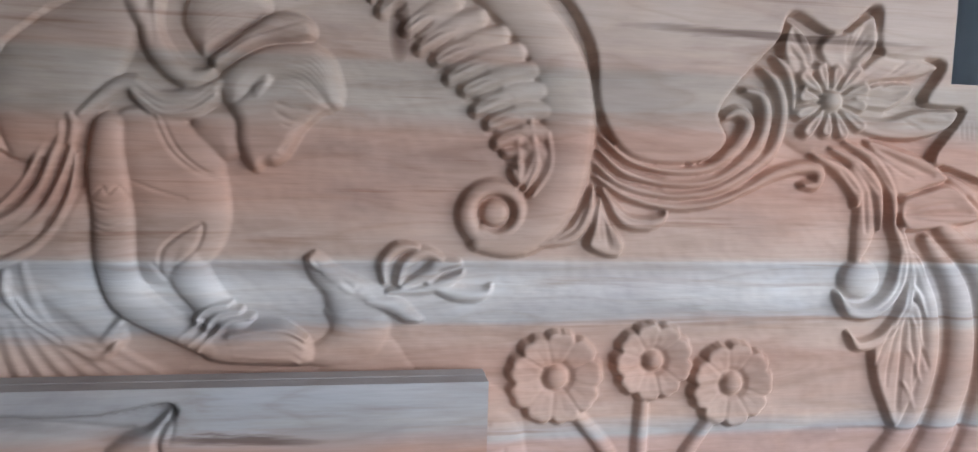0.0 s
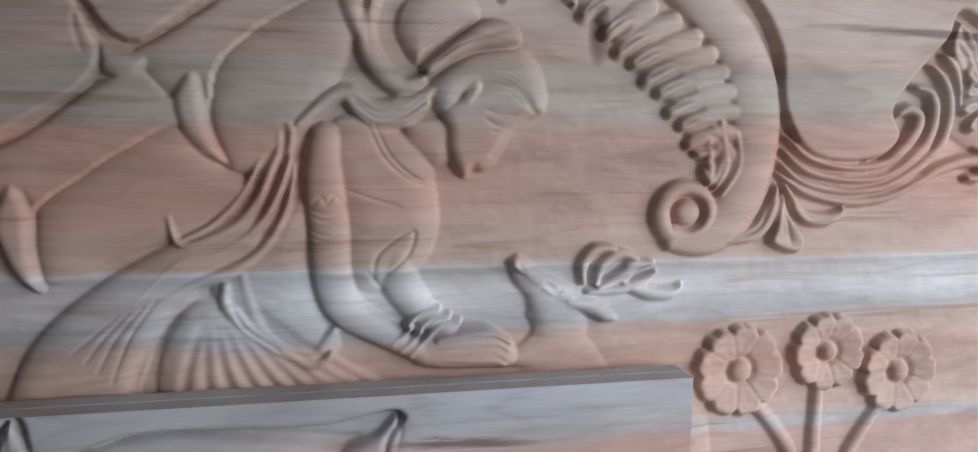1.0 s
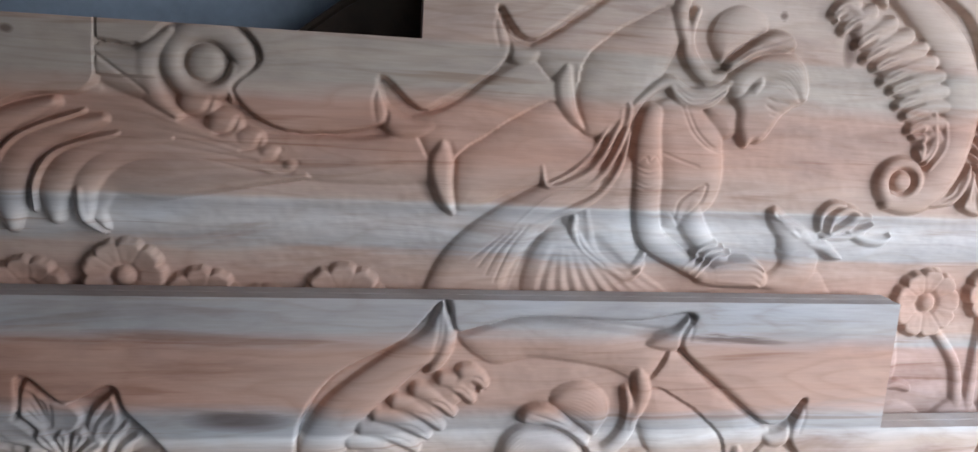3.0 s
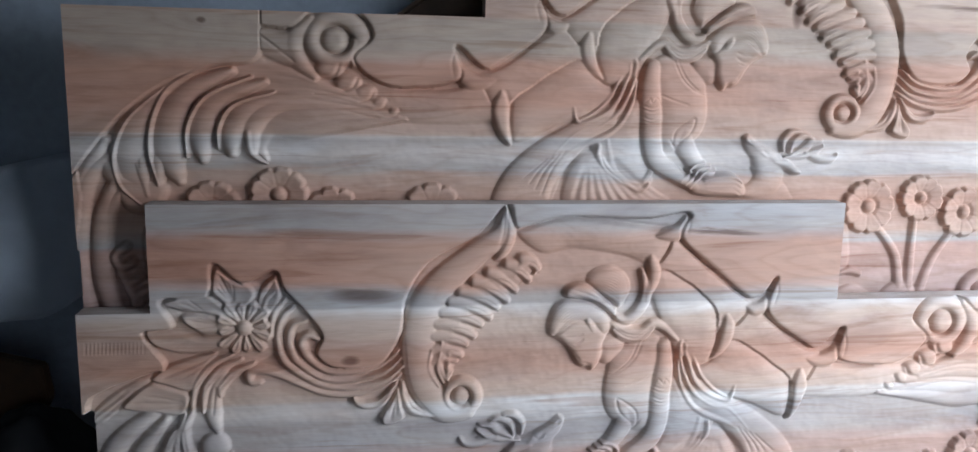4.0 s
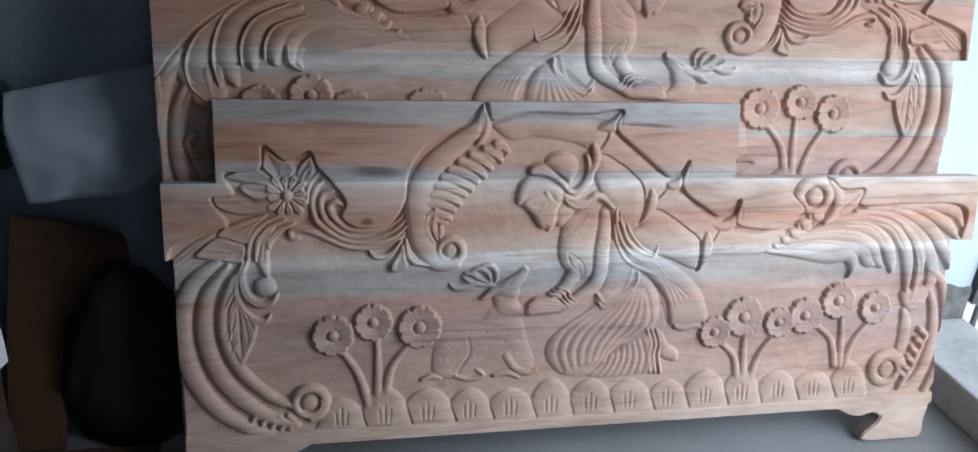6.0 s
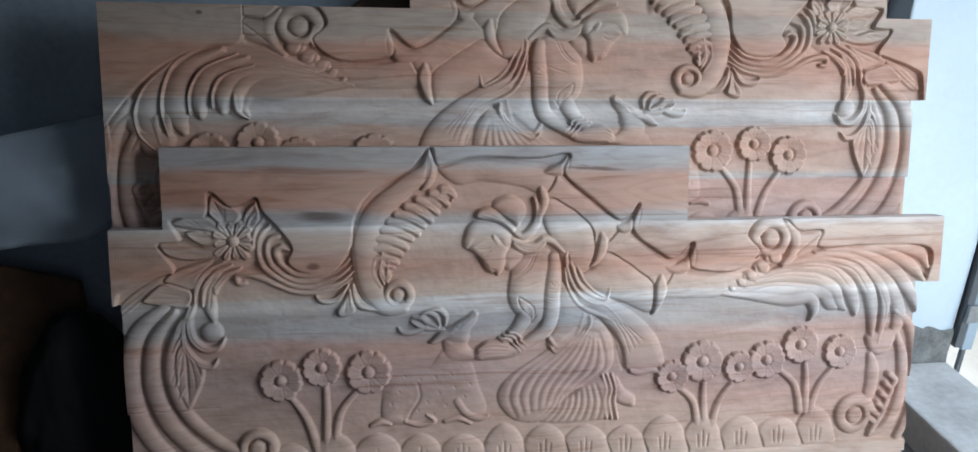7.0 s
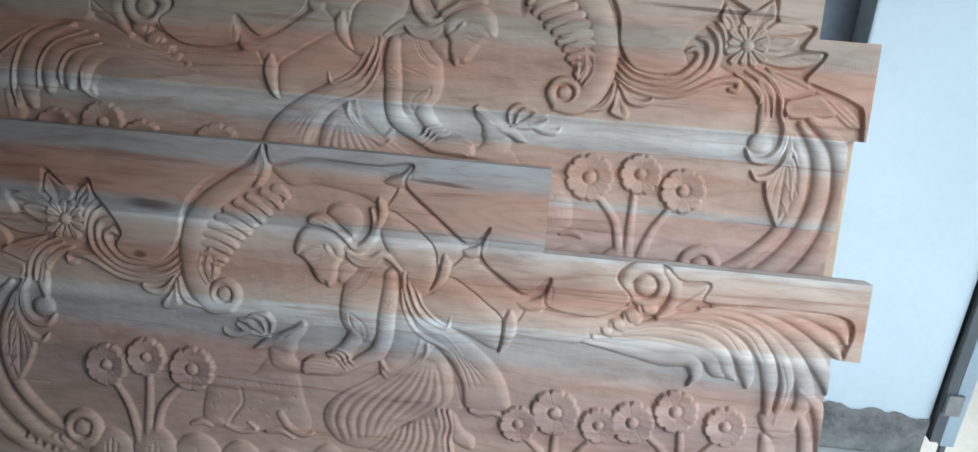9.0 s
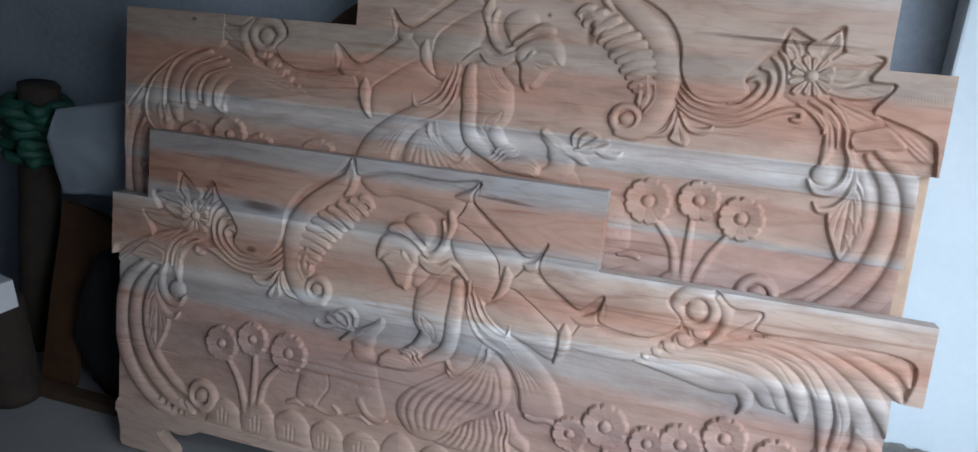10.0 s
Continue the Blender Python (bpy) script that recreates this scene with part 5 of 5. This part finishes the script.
# shaped feet under the front board and posts that carry the raised one
def bracket_foot(x0, way, parent):
    pts = [(0.0, 0.052), (0.245, 0.052), (0.235, 0.046), (0.205, 0.030), (0.175, 0.026), (0.160, 0.032), (0.140, 0.034), (0.125, 0.022), (0.135, 0.006),
           (0.150, -0.004), (0.165, -0.016), (0.172, -0.030), (0.150, -0.037), (0.018, -0.037), (0.010, -0.020), (0.012, 0.0)]
    line = [(x0 + way * x, z) for x, z in pts]
    return part("bracket_foot", prism(line if way > 0 else line[::-1], 0.001, 0.037, 0.003), wood_front, parent, "cut-out pale wooden bracket foot")
bracket_foot(1.292, -1, front_board)
bracket_foot(-0.366, 1, front_board)
for x in (-0.386, 1.238):
    part("post", box(x, x + 0.064, 0.0385, 0.076, -0.460, 0.44, 0.003), wood_edge, back_board, "rough sawn post behind the board")

# ---- the doorway's open leaf ----
door = tagged(new("door"), "open door leaf edge in dull grey paint beside the wall pier", "door")
part("frame", box(1.652, 1.674, 0.345, 0.375, 0.145, 2.03, 0.002), frame_metal, door, "dark painted door post")
part("leaf", box(1.676, 1.708, 0.347, 0.95, 0.135, 2.03, 0.003), plain("pale_blue_door_paint", (0.34, 0.42, 0.48), 0.5, 0.15, 9.0), door, "pale blue-grey leaf edge")
part("hasp", box(1.655, 1.690, 0.334, 0.346, 0.225, 0.275, 0.002), plain("dull_steel", (0.30, 0.31, 0.32), 0.45, 0.2, 30, 0.8), door, "dull steel hasp")
part("hinge", box(1.664, 1.686, 0.338, 0.346, 0.55, 0.66, 0.002), frame_metal, door)
part("pivot_pin", box(1.684, 1.696, 0.352, 0.364, -0.06, 0.137, 0.002), frame_metal, door)

# ---- what leans and stands in the dark corner ----
def round_top(cx, cz, r, y, thick):
    bm = bmesh.new()
    got = bmesh.ops.create_cone(bm, cap_ends=True, segments=72, radius1=r, radius2=r, depth=thick)
    bmesh.ops.rotate(bm, cent=(0, 0, 0), matrix=Matrix.Rotation(radians(90), 3, 'X'), verts=bm.verts)
    rim = [e for e in bm.edges if len(e.link_faces) == 2 and max(len(f.verts) for f in e.link_faces) > 4]
    bmesh.ops.bevel(bm, geom=rim, offset=thick * 0.3, segments=3, affect='EDGES')
    return bm
table_top = tagged(link("table_top", round_top(0, 0, 0.56, 0, 0.028), dark_wood, smooth=False),
                   "dark stained round wooden tabletop leaning against the wall", "tabletop")
table_top.matrix_world = pose(0.42, 0.371, 0.562, -5)

off_cut = tagged(link("curved_offcut", prism([(-0.745, 0.0), (-0.735, 0.25), (-0.715, 0.50), (-0.62, 0.485), (-0.505, 0.455), (-0.495, 0.40), (-0.545, 0.30), (-0.60, 0.22), (-0.635, 0.12), (-0.64, 0.0)], 0.0, 0.03, 0.003),
                      plain("brown_sawn_wood", (0.075, 0.032, 0.012), 0.7, 0.35, 9.0)), "brown curved wooden board leaning in the corner", "board")
off_cut.matrix_world = pose(0, 0.135, 0.0095, -19)

def wobbly_pole(r, height, seed, rings=26, seg=20, ridge=0.12):
    bm = bmesh.new()
    loops = []
    for j in range(rings + 1):
        z = height * j / rings
        loop = []
        for i in range(seg):
            a = i / seg * 2 * math.pi
            q = r * (1 + ridge * noise.noise((math.cos(a) * 1.6, math.sin(a) * 1.6, z * 6 + seed)) + 0.04 * noise.noise((math.cos(a) * 6, math.sin(a) * 6, z * 25)))
            loop.append(bm.verts.new((q * math.cos(a), q * math.sin(a), z)))
        loops.append(loop)
    for a, b in zip(loops, loops[1:]):
        for i in range(seg):
            bm.faces.new((a[i], a[(i + 1) % seg], b[(i + 1) % seg], b[i]))
    bm.faces.new(loops[0][::-1])
    bm.faces.new(loops[-1])
    bm.normal_update()
    return bm
post = tagged(link("timber_pole", wobbly_pole(0.050, 0.79, 4.0), bark, smooth=True), "dark round timber pole standing in the corner", "pole")
post.matrix_world = pose(-0.905, 0.29, 0.004, -4, 10)
net = tagged(link("net", bmesh.new(), green_net), "bunched dark green netting tied round a timber pole", "netting")
bm = bmesh.new()
for k in range(7):
    verts_ring = []
    zc = 0.60 + 0.024 * k
    for i in range(28):
        a = i / 28 * 2 * math.pi
        rr = 0.066 + 0.022 * noise.noise((math.cos(a) * 2.2, math.sin(a) * 2.2, k * 1.7)) + 0.012 * math.sin(5 * a + k)
        c = Vector((rr * math.cos(a), rr * math.sin(a), zc + 0.012 * noise.noise((a, k, 2.0))))
        u = Vector((math.cos(a), math.sin(a), 0))
        verts_ring.append([bm.verts.new(c + u * 0.015 * math.cos(b) + Vector((0, 0, 0.017 * math.sin(b)))) for b in np.arange(0, 6.2, 1.05)])
    for i in range(28):
        p, q = verts_ring[i], verts_ring[(i + 1) % 28]
        for b in range(len(p)):
            bm.faces.new((p[b], q[b], q[(b + 1) % len(p)], p[(b + 1) % len(p)]))
bmesh.ops.recalc_face_normals(bm, faces=bm.faces)
for f in bm.faces:
    f.smooth = True
bm.to_mesh(net.data)
bm.free()
net.matrix_world = post.matrix_world

sheet_bm = bmesh.new()
rows_ = []
for j in range(21):
    rows_.append([])
    for i in range(29):
        u, v = i / 28, j / 20
        x = (-0.655 - 0.024 * v) + u * (0.34 + 0.02 * v)
        low, top = 0.53 + 0.02 * u + 0.42 * max(0.0, u - 0.5) ** 1.6, 0.735 + 0.065 * u
        z = low + v * (top - low)
        fold = max(0.0, v - 0.70 + 0.12 * u)
        y = 0.248 + 0.03 * u + 0.03 * u * v + 0.17 * fold + 0.012 * noise.noise((u * 3, v * 2, 1.0)) + 0.006 * noise.noise((u * 7, v * 5, 4.0))
        rows_[-1].append(sheet_bm.verts.new((x, y, z)))
for a, b in zip(rows_, rows_[1:]):
    for i in range(28):
        sheet_bm.faces.new((a[i], a[i + 1], b[i + 1], b[i]))
bmesh.ops.solidify(sheet_bm, geom=sheet_bm.faces, thickness=0.006)
sheet = tagged(link("packing_sheet", sheet_bm, paper, smooth=True), "pale grey-white packing sheet tucked behind the headboard", "sheet")

stump = tagged(link("log_stump", wobbly_pole(0.075, 0.285, 9.0, 14), bark, smooth=True), "short dark log standing on the floor", "log")
stump.matrix_world = pose(-0.775, 0.07, 0)
carton = tagged(new("carton"), "small white open carton lying on a dark log", "box")
carton.matrix_world = pose(-0.765, 0.05, 0.2885, 0, 0, -14)
part("shell", box(-0.085, 0.085, -0.04, 0.04, 0.0, 0.075, 0.002), white_box, carton)
# the shell is solid; a black slab paints the shade of its hollow
part("opening", box(-0.078, 0.058, -0.0425, -0.036, 0.008, 0.066), hollow_shade, carton, "black slab for the shaded inside of the open side")
batten = tagged(link("floor_batten", box(-1.35, -0.44, 0.085, 0.125, 0.0, 0.028, 0.003), dark_wood), "dark wooden batten lying on the floor", "batten")

def sack(w, dpt, h, seed):
    """A slumped, creased lump, used as filler for a shaded gap."""
    bm = bmesh.new()
    bmesh.ops.create_icosphere(bm, subdivisions=5, radius=1)
    for v in bm.verts:
        n = v.co.copy()
        k = 1 + 0.10 * noise.noise(n * 2.2 + Vector((seed, 0, 0))) + 0.05 * noise.noise(n * 6) + 0.02 * noise.noise(n * 16)
        narrow = 1 - 0.28 * max(n.z, 0)
        v.co = Vector((n.x * w * k * narrow, n.y * dpt * k * narrow, max(n.z * k, -0.62) * h))
    low = min(v.co.z for v in bm.verts)
    bmesh.ops.translate(bm, vec=(0, 0, -low), verts=bm.verts)
    return bm
# black lump added beside the offcut, where the gap holds only deep shade
dark_lump = tagged(link("shade_lump", sack(0.150, 0.085, 0.250, 3.0), plain("shade_black", (0.005, 0.005, 0.006), 0.95, 0.3, 14.0), smooth=True),
             "added black lump standing in for deep shade in the corner gap", "sack")
dark_lump.matrix_world = pose(-0.500, 0.218, 0)
